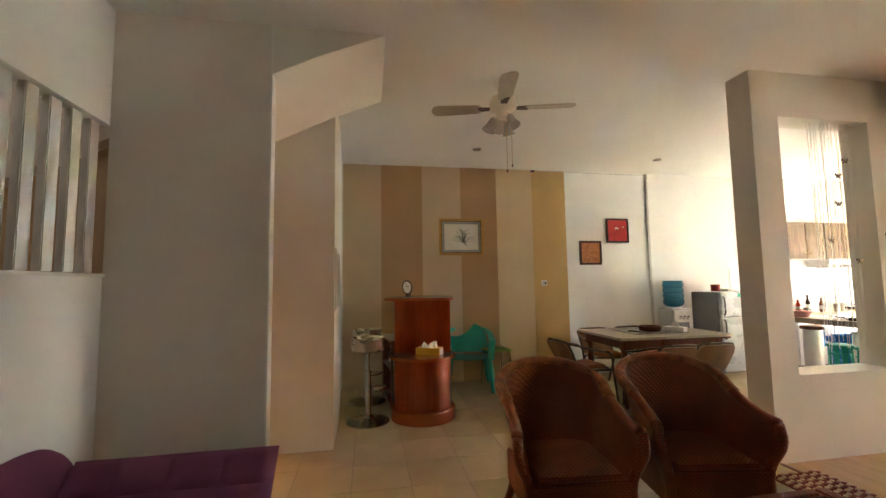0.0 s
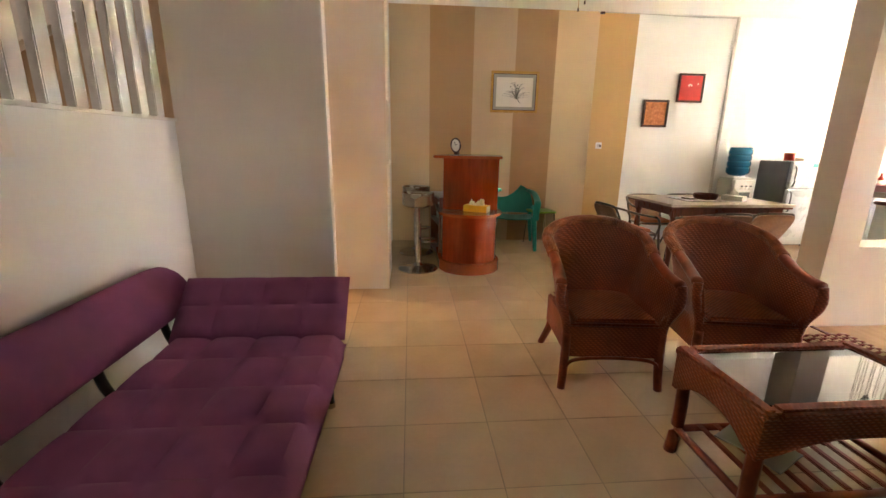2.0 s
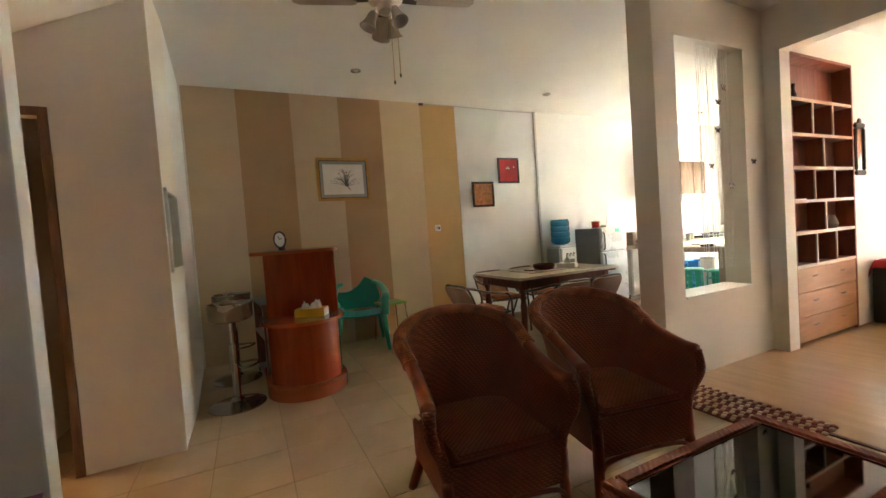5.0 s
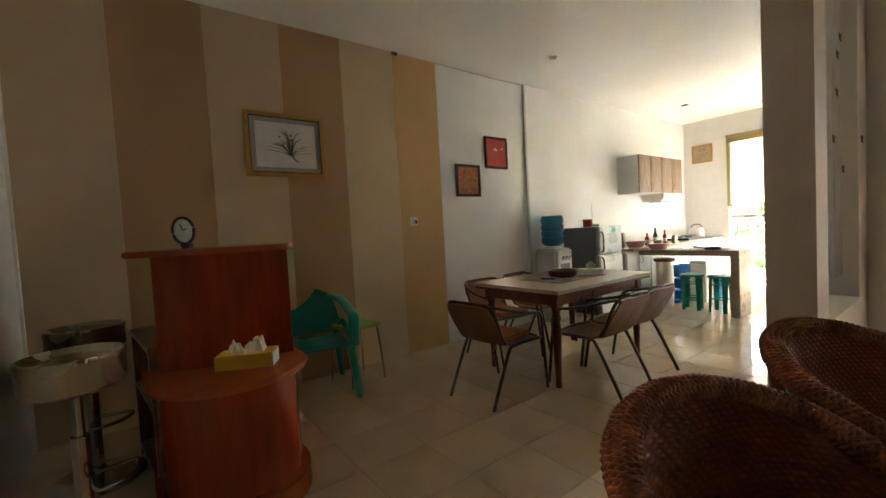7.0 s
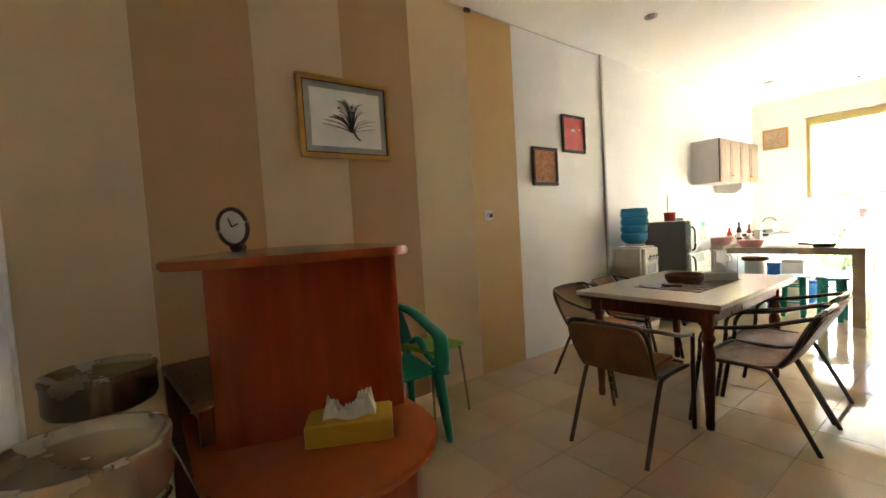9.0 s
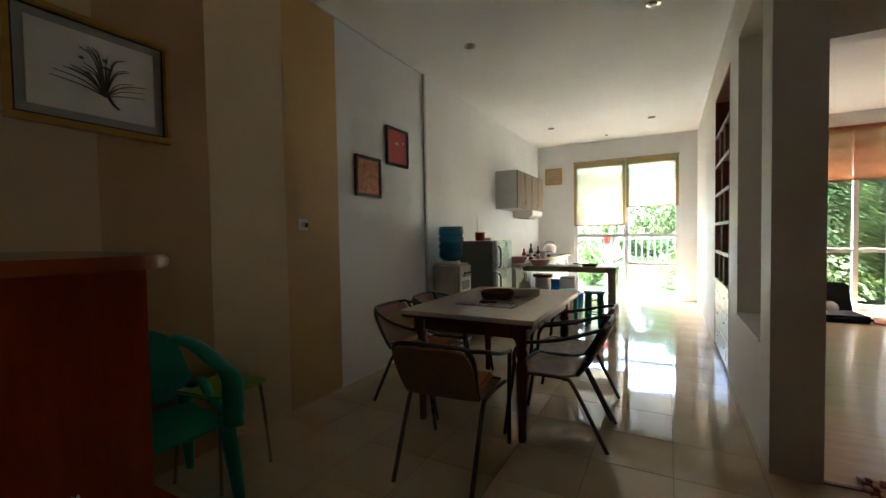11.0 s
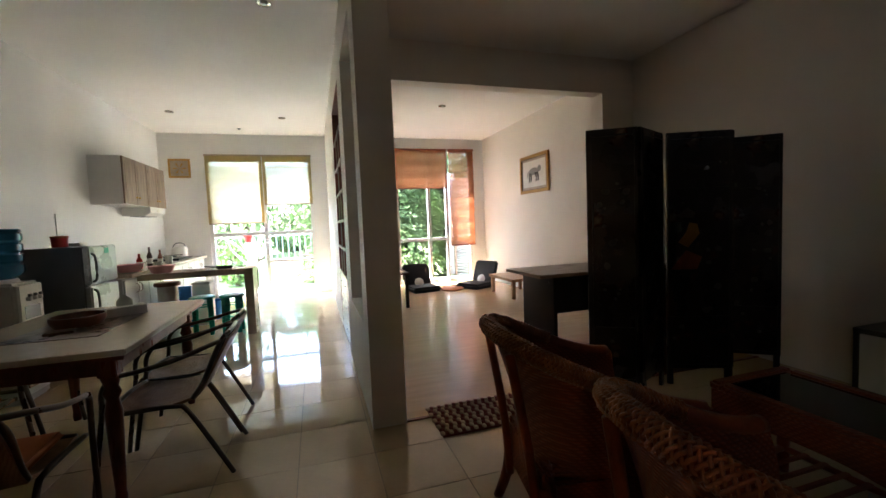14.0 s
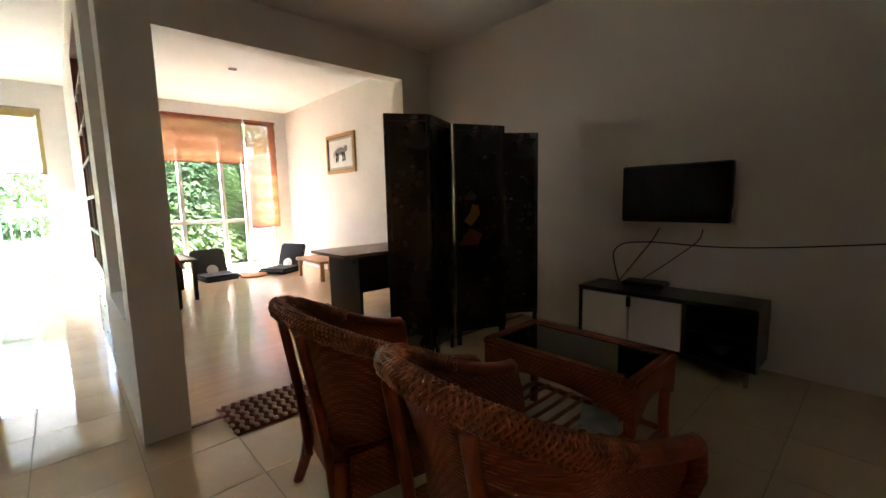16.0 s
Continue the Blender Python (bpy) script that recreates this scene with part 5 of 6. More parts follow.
def dining_chair(x, y, rz, cushion=True):
    """Faces local +x."""
    g = thing("dining_armchair", x, y, 0, rz, "bronze tube armchair with woven cane back" + (" and an orange pad" if cushion else " and seat"), "chair", "armchairs round the dining table")
    for s in (-1, 1):
        part("arm_rail", tube(B(), [(0.27, 0.225 * s, 0.000), (0.235, 0.235 * s, 0.238), (0.205, 0.245 * s, 0.418), (0.195, 0.250 * s, 0.531), (0.15, 0.262 * s, 0.591), (0.05, 0.272 * s, 0.614),
                                    (-0.08, 0.268 * s, 0.642), (-0.20, 0.235 * s, 0.679), (-0.262, 0.185 * s, 0.695)], 0.0115, 8), "tube", g)
        part("leg", tube(B(), [(-0.285, 0.195 * s, 0.000), (-0.19, 0.195 * s, 0.200), (-0.105, 0.195 * s, 0.367), (-0.06, 0.197 * s, 0.393), (0.06, 0.205 * s, 0.398), (0.20, 0.225 * s, 0.400)], 0.0115, 8), "tube", g)
    part("back_frame", tube(B(), [(-0.13, 0.185, 0.418), (-0.18, 0.192, 0.494), (-0.235, 0.20, 0.623), (-0.268, 0.180, 0.695), (-0.278, 0.12, 0.709), (-0.284, 0, 0.712), (-0.278, -0.12, 0.709), (-0.268, -0.180, 0.695), (-0.235, -0.20, 0.623), (-0.18, -0.192, 0.494), (-0.13, -0.185, 0.418)], 0.0115, 8), "tube", g)
    part("seat_frame", tube(B(), [(0.19, 0.20, 0.408), (0.205, 0.10, 0.412), (0.21, 0.0, 0.412), (0.205, -0.10, 0.412), (0.19, -0.20, 0.408)], 0.011, 8), "tube", g)

    def seat(u, v):
        """Seat running on into a short curve up towards the back."""
        x = 0.205 - 0.335 * u
        return Vector((x, (-0.20 + 0.40 * v) * (1 - 0.06 * u), 0.413 - 0.012 * math.sin(math.pi * u) - 0.010 * math.sin(math.pi * v) + 0.012 * max(0, u - 0.8) * 5))
    part("seat", sheet(B(), seat, 12, 10, 0.014), "wicker", g, "woven cane seat")

    def back(u, v):
        w = 0.188 + 0.014 * v - 0.03 * v ** 8
        y = -w + 2 * w * u
        return Vector((-0.128 - 0.055 * v ** 0.6 - 0.10 * v - 0.012 * (1 - (2 * u - 1) ** 2), y, 0.415 + 0.285 * v - 0.012 * v * abs(2 * u - 1) ** 6))
    part("backrest", sheet(B(), back, 16, 10, 0.012), "wicker", g, "woven cane back")
    if cushion:
        part("pad", box(B(), -0.15, 0.19, -0.17, 0.17, 0.415, 0.447, 0.015, 3), "orange", g, "orange seat pad")
    return g


dining_chair(1.236, -0.521, 95.4)
dining_chair(1.645, 0.085, 180, False)
dining_chair(1.62, 0.52, 179, False)
dining_chair(0.68, 0.085, -4)
dining_chair(0.64, 0.64, 5)


# ---- kitchen ----
def dispenser():
    g = thing("water_dispenser", 0.20, 1.47, 0, 0, "white water dispenser with a blue bottle on top beside the fridge", "water dispenser")
    part("body", box(B(), -0.15, 0.15, -0.15, 0.15, 0.0, 0.87, 0.02, 3), "plastic", g)
    part("front_panel", box(B(), 0.15, 0.166, -0.13, 0.13, 0.58, 0.85, 0.006), "white", g)
    part("recess", box(B(), 0.151, 0.168, -0.09, 0.09, 0.60, 0.70, 0.004), "grey", g)
    for y in (-0.06, 0.0, 0.06):
        t = part("tap", box(B(), 0.166, 0.20, y - 0.012, y + 0.012, 0.735, 0.765, 0.004), "white", g)
        part("button", box(B(), 0.18, 0.20, y - 0.010, y + 0.010, 0.765, 0.785, 0.003), "grey", t)
    part("door", box(B(), 0.15, 0.162, -0.13, 0.13, 0.06, 0.54, 0.005), "white", g)
    part("collar", cyl(B(), (0, 0, 0.87), (0, 0, 0.895), 0.10, 0.09, 24), "white", g)
    prof = [(0.03, 0.885), (0.09, 0.90), (0.125, 0.93)]
    for k in range(4):
        z = 0.95 + 0.075 * k
        prof += [(0.132, z), (0.132, z + 0.045), (0.122, z + 0.055), (0.122, z + 0.062)]
    prof += [(0.132, 1.235), (0.12, 1.255), (0.0, 1.258)]
    part("bottle", lathe(B(), prof, seg=28), "blue", g, "blue ribbed water bottle")


dispenser()


def fridge():
    g = thing("fridge", 0.0, 2.14, 0, 0, "two-door silver fridge with dark grey sides beside the water dispenser", "fridge")
    part("body", box(B(), 0.04, 0.50, -0.25, 0.25, 0.03, 1.14, 0.01), "grey", g)
    d = part("door", box(B(), 0.502, 0.55, -0.25, 0.25, 0.80, 1.145, 0.012, 3), "fridge", g, "silver freezer door")
    part("handle", tube(B(), [(0.55, -0.21, 0.83), (0.58, -0.215, 0.86), (0.58, -0.215, 1.04), (0.55, -0.21, 1.08)], 0.010, 8), "grey", d)
    d = part("door", box(B(), 0.502, 0.55, -0.25, 0.25, 0.05, 0.79, 0.012, 3), "fridge", g, "silver fridge door")
    part("handle", tube(B(), [(0.55, -0.21, 0.50), (0.58, -0.215, 0.53), (0.58, -0.215, 0.72), (0.55, -0.21, 0.76)], 0.010, 8), "grey", d)
    for x in (0.08, 0.45):
        for y in (-0.2, 0.2):
            part("foot", cyl(B(), (x, y, 0), (x, y, 0.03), 0.018), "black", g)
    part("sticker", box(B(), 0.5505, 0.552, 0.02, 0.10, 1.07, 1.12), "teal", g)


fridge()
g = thing("red_tin", 0.26, 2.10, 1.145, 0, "red and orange round tin on the fridge", "tin")
part("body", lathe(B(), [(0.0, 0), (0.055, 0), (0.058, 0.08), (0.0, 0.082)], seg=20), "red", g)
part("lid", lathe(B(), [(0.0, 0.08), (0.061, 0.08), (0.061, 0.095), (0.0, 0.097)], seg=20), "orange", g)
g = thing("white_tray", 0.25, 2.28, 1.145, 0, "small pale tray on the fridge", "tray")
part("tray", box(B(), -0.10, 0.10, -0.07, 0.07, 0, 0.03, 0.005), "paper", g)


def kitchen():
    # island
    g = thing("kitchen_island", 1.07, 2.95, 0, 0, "brown stone-look breakfast counter on one slab leg, open beneath", "counter")
    part("worktop", box(B(), -0.54, 0.61, -0.19, 0.20, 0.735, 0.805, 0.004), "counter", g)
    part("slab_leg", box(B(), 0.515, 0.605, -0.17, 0.18, 0, 0.735, 0.004), "counter", g)
    # worktop along the wall
    g = thing("wall_worktop", 0.31, 4.03, 0, 0, "pale worktop along the kitchen wall", "worktop")
    part("worktop", box(B(), -0.31, 0.30, -1.50, 1.50, 0.80, 0.84, 0.006), "tabletop", g)
    for k in range(5):
        c = thing("base_cabinet", 0.29, 2.76 + 0.61 * k, 0, 0, "white kitchen base cabinet under the worktop", "cabinet", "base cabinets")
        part("body", box(B(), -0.28, 0.26, -0.305, 0.305, 0.08, 0.799), "white", c)
        part("plinth", box(B(), -0.28, 0.22, -0.305, 0.305, 0, 0.08), "grey", c)
        d = part("door", box(B(), 0.262, 0.28, -0.298, -0.004, 0.10, 0.78, 0.003), "white", c)
        part("handle", tube(B(), [(0.28, -0.04, 0.62), (0.305, -0.04, 0.64), (0.305, -0.04, 0.70), (0.28, -0.04, 0.72)], 0.005, 6), "chrome", d)
        d = part("door", box(B(), 0.262, 0.28, 0.004, 0.298, 0.10, 0.78, 0.003), "white", c)
        part("handle", tube(B(), [(0.28, 0.04, 0.62), (0.305, 0.04, 0.64), (0.305, 0.04, 0.70), (0.28, 0.04, 0.72)], 0.005, 6), "chrome", d)
    # backsplash
    solo("backsplash", box(B(), 0.0, 0.008, 2.6, YN, 0.84, 1.45), "wall_cool", "pale smooth splashback", kind="structure")
    # wall cabinet with four doors
    g = thing("wall_cabinet", 0.0, 3.962, 1.572, 0, "white wall cabinet with four grey-brown wooden doors", "cabinet")
    part("body", box(B(), 0, 0.315, -0.68, 0.68, 0, 0.55, 0.003), "white", g)
    for k in range(4):
        y0 = -0.68 + 0.34 * k
        d = part("door", box(B(), 0.317, 0.335, y0 + 0.004, y0 + 0.336, 0.004, 0.546, 0.003), "cabwood", g, "grey-brown wooden door")
        part("inset", box(B(), 0.334, 0.338, y0 + 0.05, y0 + 0.29, 0.06, 0.49, 0.002), "cabwood", d)
        y = y0 + (0.30 if k % 2 == 0 else 0.04)
        part("knob", ball(B(), (0.35, y, 0.09), 0.011), "goldframe", d)
    g = thing("cooker_hood", 0.17, 4.30, 1.463, 0, "small white cooker hood under the wall cabinet", "cooker hood")
    part("body", prism(B(), [(-0.16, 0), (0.10, 0.0), (0.16, 0.04), (0.16, 0.118), (-0.16, 0.118)], -0.28, 0.28, axis="y"), "white", g)
    part("grille", box(B(), -0.10, 0.08, -0.2, 0.2, -0.008, 0.0), "grey", g)
    part("light", box(B(), 0.161, 0.166, -0.04, 0.04, 0.05, 0.08), "paper", g)
    # hob
    g = thing("gas_hob", 0.30, 4.75, 0.84, 0, "black two-burner gas hob on the worktop", "hob")
    part("plate", box(B(), -0.2, 0.2, -0.33, 0.33, 0, 0.03, 0.006), "black", g)
    for y in (-0.16, 0.16):
        part("burner", cyl(B(), (0, y, 0.03), (0, y, 0.05), 0.045), "grey", g)
        part("grate", tube(tube(B(), [(-0.12, y, 0.06), (0.12, y, 0.06)], 0.006, 6, smooth=0), [(0, y - 0.12, 0.06), (0, y + 0.12, 0.06)], 0.006, 6, smooth=0), "black", g)
    g = thing("rice_cooker", 0.28, 5.28, 0.84, 20, "white kettle-like rice cooker with a handle", "kettle")
    part("body", lathe(B(), [(0.0, 0), (0.10, 0), (0.115, 0.04), (0.115, 0.13), (0.09, 0.17), (0.0, 0.185)], seg=24), "white", g)
    part("handle", tube(B(), [(-0.09, 0, 0.16), (-0.05, 0, 0.225), (0.05, 0, 0.225), (0.09, 0, 0.16)], 0.009, 7), "grey", g)
    part("spout", cyl(B(), (0.1, 0, 0.1), (0.15, 0, 0.14), 0.02, 0.012), "white", g)
    for i, (x, y, h, w, m, lab) in enumerate(((0.24, 2.62, 0.17, 0.07, "orange", "wooden knife block"), (0.30, 2.78, 0.20, 0.055, "counter", "brown cardboard food box"),
                                              (0.22, 2.92, 0.15, 0.06, "paper", "pale food box"))):
        solo("food_box", box(B(), -w, w, -0.05, 0.05, 0, h, 0.006), m, lab + " on the worktop", "box", at=pose(x, y, 0.84, 0, 0, 12 * i))
    g = thing("dish_bowl", 0.76, 2.88, 0.805, 0, "pink plastic dish basin on the breakfast counter", "bowl")
    part("bowl", lathe(B(), [(0.0, 0), (0.09, 0), (0.13, 0.075), (0.138, 0.078), (0.12, 0.07), (0.085, 0.008), (0.0, 0.006)], seg=24), "pink", g)
    g = copy_thing(g, pose(0.47, 2.86, 0.84, 0, 0, 0))
    for i, (x, y, h, r, m) in enumerate(((0.50, 3.35, 0.24, 0.028, "framebrown"), (0.42, 3.28, 0.17, 0.030, "red"), (0.56, 3.50, 0.20, 0.026, "darkwood"))):
        g = thing("sauce_bottle", x, y, 0.84, 0, "dark sauce bottle with a red label" if i != 1 else "red sauce bottle on the worktop", "bottle")
        part("body", lathe(B(), [(0.0, 0), (r, 0), (r, h * 0.58), (r * 0.42, h * 0.76), (r * 0.4, h), (0, h)], seg=14), m, g)
        part("label", cyl(B(), (0, 0, h * 0.2), (0, 0, h * 0.45), r + 0.001, seg=14), "paper", g)
    for i, (x, y) in enumerate(((0.60, 3.7), (0.66, 3.12), (0.52, 3.9))):
        solo("drinking_glass", lathe(B(), [(0.0, 0.004), (0.028, 0.004), (0.034, 0.11), (0.036, 0.11), (0.030, 0), (0, 0)], seg=16), "lampglass", "clear drinking glass on the worktop", "glass", group="glasses",
             at=pose(x, y, 0.84 if x < 0.62 else 0.805))
    g = thing("griddle_pan", 1.36, 2.94, 0.805, 12, "dark pan with a handle on the breakfast counter", "pan")
    part("pan", lathe(B(), [(0.0, 0), (0.08, 0), (0.095, 0.028), (0.09, 0.028), (0.075, 0.006), (0, 0.006)], seg=22), "black", g)
    part("handle", tube(B(), [(-0.09, 0, 0.025), (-0.20, 0, 0.035)], 0.009, 6), "black", g)
    # things under the counter
    g = thing("white_bin", 0.96, 3.66, 0, 0, "white storage box under the counter", "box")
    part("box", box(B(), -0.10, 0.10, -0.12, 0.12, 0, 0.52, 0.01), "paper", g)
    part("lid", box(B(), -0.11, 0.11, -0.13, 0.13, 0.52, 0.55, 0.01), "plastic", g)
    g = thing("drum_stool", 0.74, 3.08, 0, 0, "white drum stool with a dark red round seat under the counter", "stool")
    part("drum", lathe(B(), [(0.0, 0), (0.10, 0), (0.105, 0.30), (0.10, 0.585), (0.0, 0.585)], seg=24), "white", g, "white drum")
    part("seat", lathe(B(), [(0.0, 0.585), (0.125, 0.588), (0.135, 0.605), (0.125, 0.63), (0.0, 0.64)], seg=24), "darkwood", g, "dark red seat")
    g = thing("blue_crate", 0.74, 3.64, 0, 6, "bright blue plastic crate on the kitchen floor beside a white box", "crate")
    part("base", box(B(), -0.10, 0.10, -0.14, 0.14, 0, 0.02, 0.006), "bluep", g)
    for z0, z1 in ((0.02, 0.14), (0.17, 0.30), (0.33, 0.49)):
        bm = B()
        for q in ((-0.10, 0.10, -0.14, -0.132), (-0.10, 0.10, 0.132, 0.14), (-0.10, -0.092, -0.132, 0.132), (0.092, 0.10, -0.132, 0.132)):
            box(bm, *q, z0, z1)
        part("wall_band", bm, "bluep", g)
    bm = B()
    for sx in (-0.097, 0.097):
        for sy in (-0.137, 0.137):
            box(bm, sx - 0.006, sx + 0.006, sy - 0.006, sy + 0.006, 0.02, 0.492)
    part("corner_posts", bm, "bluep", g)
    g = thing("table_fan", 0.71, 3.36, 0.0, -60, "small blue table fan at rest on the kitchen floor", "fan")
    part("base", lathe(B(), [(0.0, 0), (0.10, 0), (0.09, 0.03), (0.02, 0.05)], seg=20), "bluep", g)
    part("stem", cyl(B(), (0, 0, 0.04), (0, 0, 0.35), 0.015), "bluep", g)
    bm = B()
    for r in (0.05, 0.10, 0.15):
        tube(bm, [(r * math.cos(a), -0.05, 0.45 + r * math.sin(a)) for a in (2 * math.pi * i / 16 for i in range(16))], 0.003, 5, closed=True, smooth=1)
    for k in range(12):
        a = k * math.pi / 6
        tube(bm, [(0, -0.055, 0.45), (0.15 * math.cos(a), -0.05, 0.45 + 0.15 * math.sin(a))], 0.002, 4, smooth=0)
    part("cage", bm, "plastic", g)
    part("motor", cyl(B(), (0, -0.03, 0.45), (0, 0.07, 0.45), 0.04, seg=14), "bluep", g)
    for k in range(3):
        part("blade", prism(B(), [(0.0, -0.02), (0.12, -0.045), (0.12, 0.045), (0.0, 0.02)], -0.003, 0.003), "bluep", g, at=pose(0, -0.038, 0.45, 90, 0, 0) @ pose(0, 0, 0, 12, 0, 120 * k))
    g = thing("blue_bucket", 0.98, 3.95, 0, 0, "blue plastic bucket on the kitchen floor", "bucket")
    part("bucket", lathe(B(), [(0.0, 0), (0.11, 0), (0.14, 0.24), (0.145, 0.25), (0.13, 0.24), (0.10, 0.01), (0, 0.01)], seg=24), "bluep", g)
    part("handle", tube(B(), [(0, -0.142, 0.235), (0.04, -0.09, 0.32), (0.05, 0, 0.345), (0.04, 0.09, 0.32), (0, 0.142, 0.235)], 0.004, 6), "white", g)


kitchen()


def plastic_stool(x, y, rz):
    g = thing("plastic_stool", x, y, 0, rz, "teal plastic stool tucked under the breakfast counter", "stool", "teal stools")
    part("seat", lathe(B(), [(0.0, 0.445), (0.10, 0.448), (0.135, 0.44), (0.14, 0.415), (0.128, 0.415), (0.12, 0.43), (0.0, 0.43)], seg=8), "teal", g)
    for k in range(4):
        a = radians(45 + 90 * k)
        c, s = math.cos(a), math.sin(a)
        part("leg", prism(B(), [(-0.034, 0.43), (0.034, 0.43), (0.022, 0), (-0.022, 0)], -0.007, 0.007, axis="y"), "teal", g,
             at=Matrix.Translation((0.118 * c, 0.118 * s, 0)) @ pose(0, 0, 0, 0, 0, math.degrees(a) + 90) @ Matrix.Shear("XZ", 4, (0, -0.10)) @ Matrix.Translation((0, 0, 0)))
    for z, r in ((0.16, 0.125), (0.33, 0.118)):
        pts = [(r * math.cos(radians(45 + 90 * k)), r * math.sin(radians(45 + 90 * k)), z) for k in range(4)]
        part("brace", tube(B(), pts, 0.008, 6, closed=True, smooth=0), "teal", g)


plastic_stool(1.09, 3.03, 10)
plastic_stool(1.40, 3.03, -5)
# gold wall clock on the north wall
p = picture(0.302, YN, 2.26, 0, 0.32, 0.31, 0.03, "goldframe", "square golden wall clock with a floral dial", None, "counter", cat="clock")
bm = B()
for k in range(6):
    a = k * math.pi / 3
    tube(bm, [(0.02 * math.cos(a), -0.018, 0.02 * math.sin(a)), (0.09 * math.cos(a), -0.018, 0.09 * math.sin(a))], (0.004, 0.014), 6, smooth=0)
part("floral_dial", bm, "goldframe", p)
# shelf stand with a red flower pot by the garden window
g = thing("plant_stand", 1.18, YN + 0.55, -0.03, 0, "white stand with a red flower pot outside the window", "plant stand")
part("stand", lathe(B(), [(0.09, 0), (0.04, 0.05), (0.03, 0.9), (0.07, 0.98), (0.0, 0.98)], seg=14), "white", g)
part("pot", lathe(B(), [(0.0, 0.98), (0.05, 0.98), (0.075, 1.12), (0.0, 1.11)], seg=14), "red", g)


# ---- bookcase in the wall ----
def bookcase():
    g = thing("bookcase", 2.79, 2.105, 0, 0, "tall red-brown bookcase with pale-edged cubes and light wooden drawers", "bookcase")
    X0, X1, Y0, Y1 = -0.16, 0.15, -0.55, 0.55
    Z = [0.66, 0.94, 1.21, 1.49, 1.77, 2.06, 2.43]
    part("side_panel", box(B(), X0, X1, Y0, Y0 + 0.025, 0, 2.45, 0.002), "shelfwood", g)
    part("side_panel", box(B(), X0, X1, Y1 - 0.025, Y1, 0, 2.45, 0.002), "shelfwood", g)
    part("top", box(B(), X0, X1, Y0 + 0.025, Y1 - 0.025, 2.425, 2.45, 0.002), "shelfwood", g)
    part("back", box(B(), -0.01, 0.01, Y0 + 0.025, Y1 - 0.025, 0.0, 2.425), "shelfwood", g)
    for z in Z[:-1]:
        s = part("shelf", box(B(), X0 + 0.012, X1 - 0.012, Y0 + 0.025, Y1 - 0.025, z, z + 0.022), "shelfwood", g)
        part("shelf_edge", box(B(), X1 - 0.012, X1, Y0 + 0.025, Y1 - 0.025, z - 0.002, z + 0.024), "shelfedge", s, "pale shelf edge")
        part("shelf_edge", box(B(), X0, X0 + 0.012, Y0 + 0.025, Y1 - 0.025, z - 0.002, z + 0.024), "shelfedge", s, "pale shelf edge")
    for i, n in enumerate((3, 2, 3, 2, 3)):
        for k in range(1, n):
            y = Y0 + 0.025 + (Y1 - Y0 - 0.05) * k / n
            d = part("divider", box(B(), X0 + 0.012, X1 - 0.012, y - 0.009, y + 0.009, Z[i] + 0.022, Z[i + 1]), "shelfwood", g)
            part("divider_edge", box(B(), X1 - 0.012, X1 - 0.001, y - 0.010, y + 0.010, Z[i] + 0.024, Z[i + 1] - 0.002), "shelfedge", d)
            part("divider_edge", box(B(), X0 + 0.001, X0 + 0.012, y - 0.010, y + 0.010, Z[i] + 0.024, Z[i + 1] - 0.002), "shelfedge", d)
    for s in (-1, 1):
        xa, xb = (X1 - 0.018, X1 - 0.002) if s > 0 else (X0 + 0.002, X0 + 0.018)
        for k in range(3):
            z0 = 0.03 + 0.21 * k
            d = part("drawer", box(B(), xa, xb, Y0 + 0.03, Y1 - 0.03, z0, z0 + 0.205, 0.002), "birch" if s > 0 else "counter", g, "pale wooden drawer front")
            for y in (-0.25, 0.25):
                part("handle", tube(B(), [(s * 0.149, y - 0.03, z0 + 0.13), (s * 0.165, y - 0.02, z0 + 0.13), (s * 0.165, y + 0.02, z0 + 0.13), (s * 0.149, y + 0.03, z0 + 0.13)], 0.004, 6), "grey", d)
    o = thing("glass_ornament", 2.88, 2.36, 1.0226, 0, "small pale glass ornament on a bookcase shelf", "ornament")
    part("body", lathe(B(), [(0.0, 0), (0.03, 0), (0.045, 0.04), (0.03, 0.09), (0.015, 0.12), (0, 0.12)], seg=12), "lampglass", o)
    o = thing("dark_figurine", 2.86, 1.80, 2.123, 0, "small dark vase on top of the bookcase cubes", "vase")
    part("body", lathe(B(), [(0.0, 0), (0.02, 0), (0.025, 0.06), (0.012, 0.10), (0.018, 0.15), (0.0, 0.16)], seg=12), "framebrown", o)
    o = thing("folded_papers", 2.86, 1.74, 1.290, 0, "a few folded papers on a bookcase shelf", "papers")
    part("papers", box(B(), -0.05, 0.05, -0.10, 0.10, 0, 0.012), "paper", o)


bookcase()
g = thing("carved_mirror", 2.922, 2.80, 1.73, -90, "narrow carved dark wooden mirror on the study wall", "mirror")
bm = B()
for a, b, c, d in ((-0.10, 0.10, 0.20, 0.25), (-0.10, 0.10, -0.25, -0.20), (-0.10, -0.06, -0.2, 0.2), (0.06, 0.10, -0.2, 0.2)):
    box(bm, a, b, 0.0, 0.022, c, d, 0.008)
ball(bm, (0, 0.011, 0.265), 0.04, (1, 0.3, 0.8))
part("frame", bm, "framebrown", g)
part("mirror_glass", box(B(), -0.06, 0.06, 0.004, 0.010, -0.2, 0.2), "chrome", g)
g.rotation_mode = "XYZ"
g.matrix_world = pose(2.922, 2.80, 1.73, 0, 0, -90)


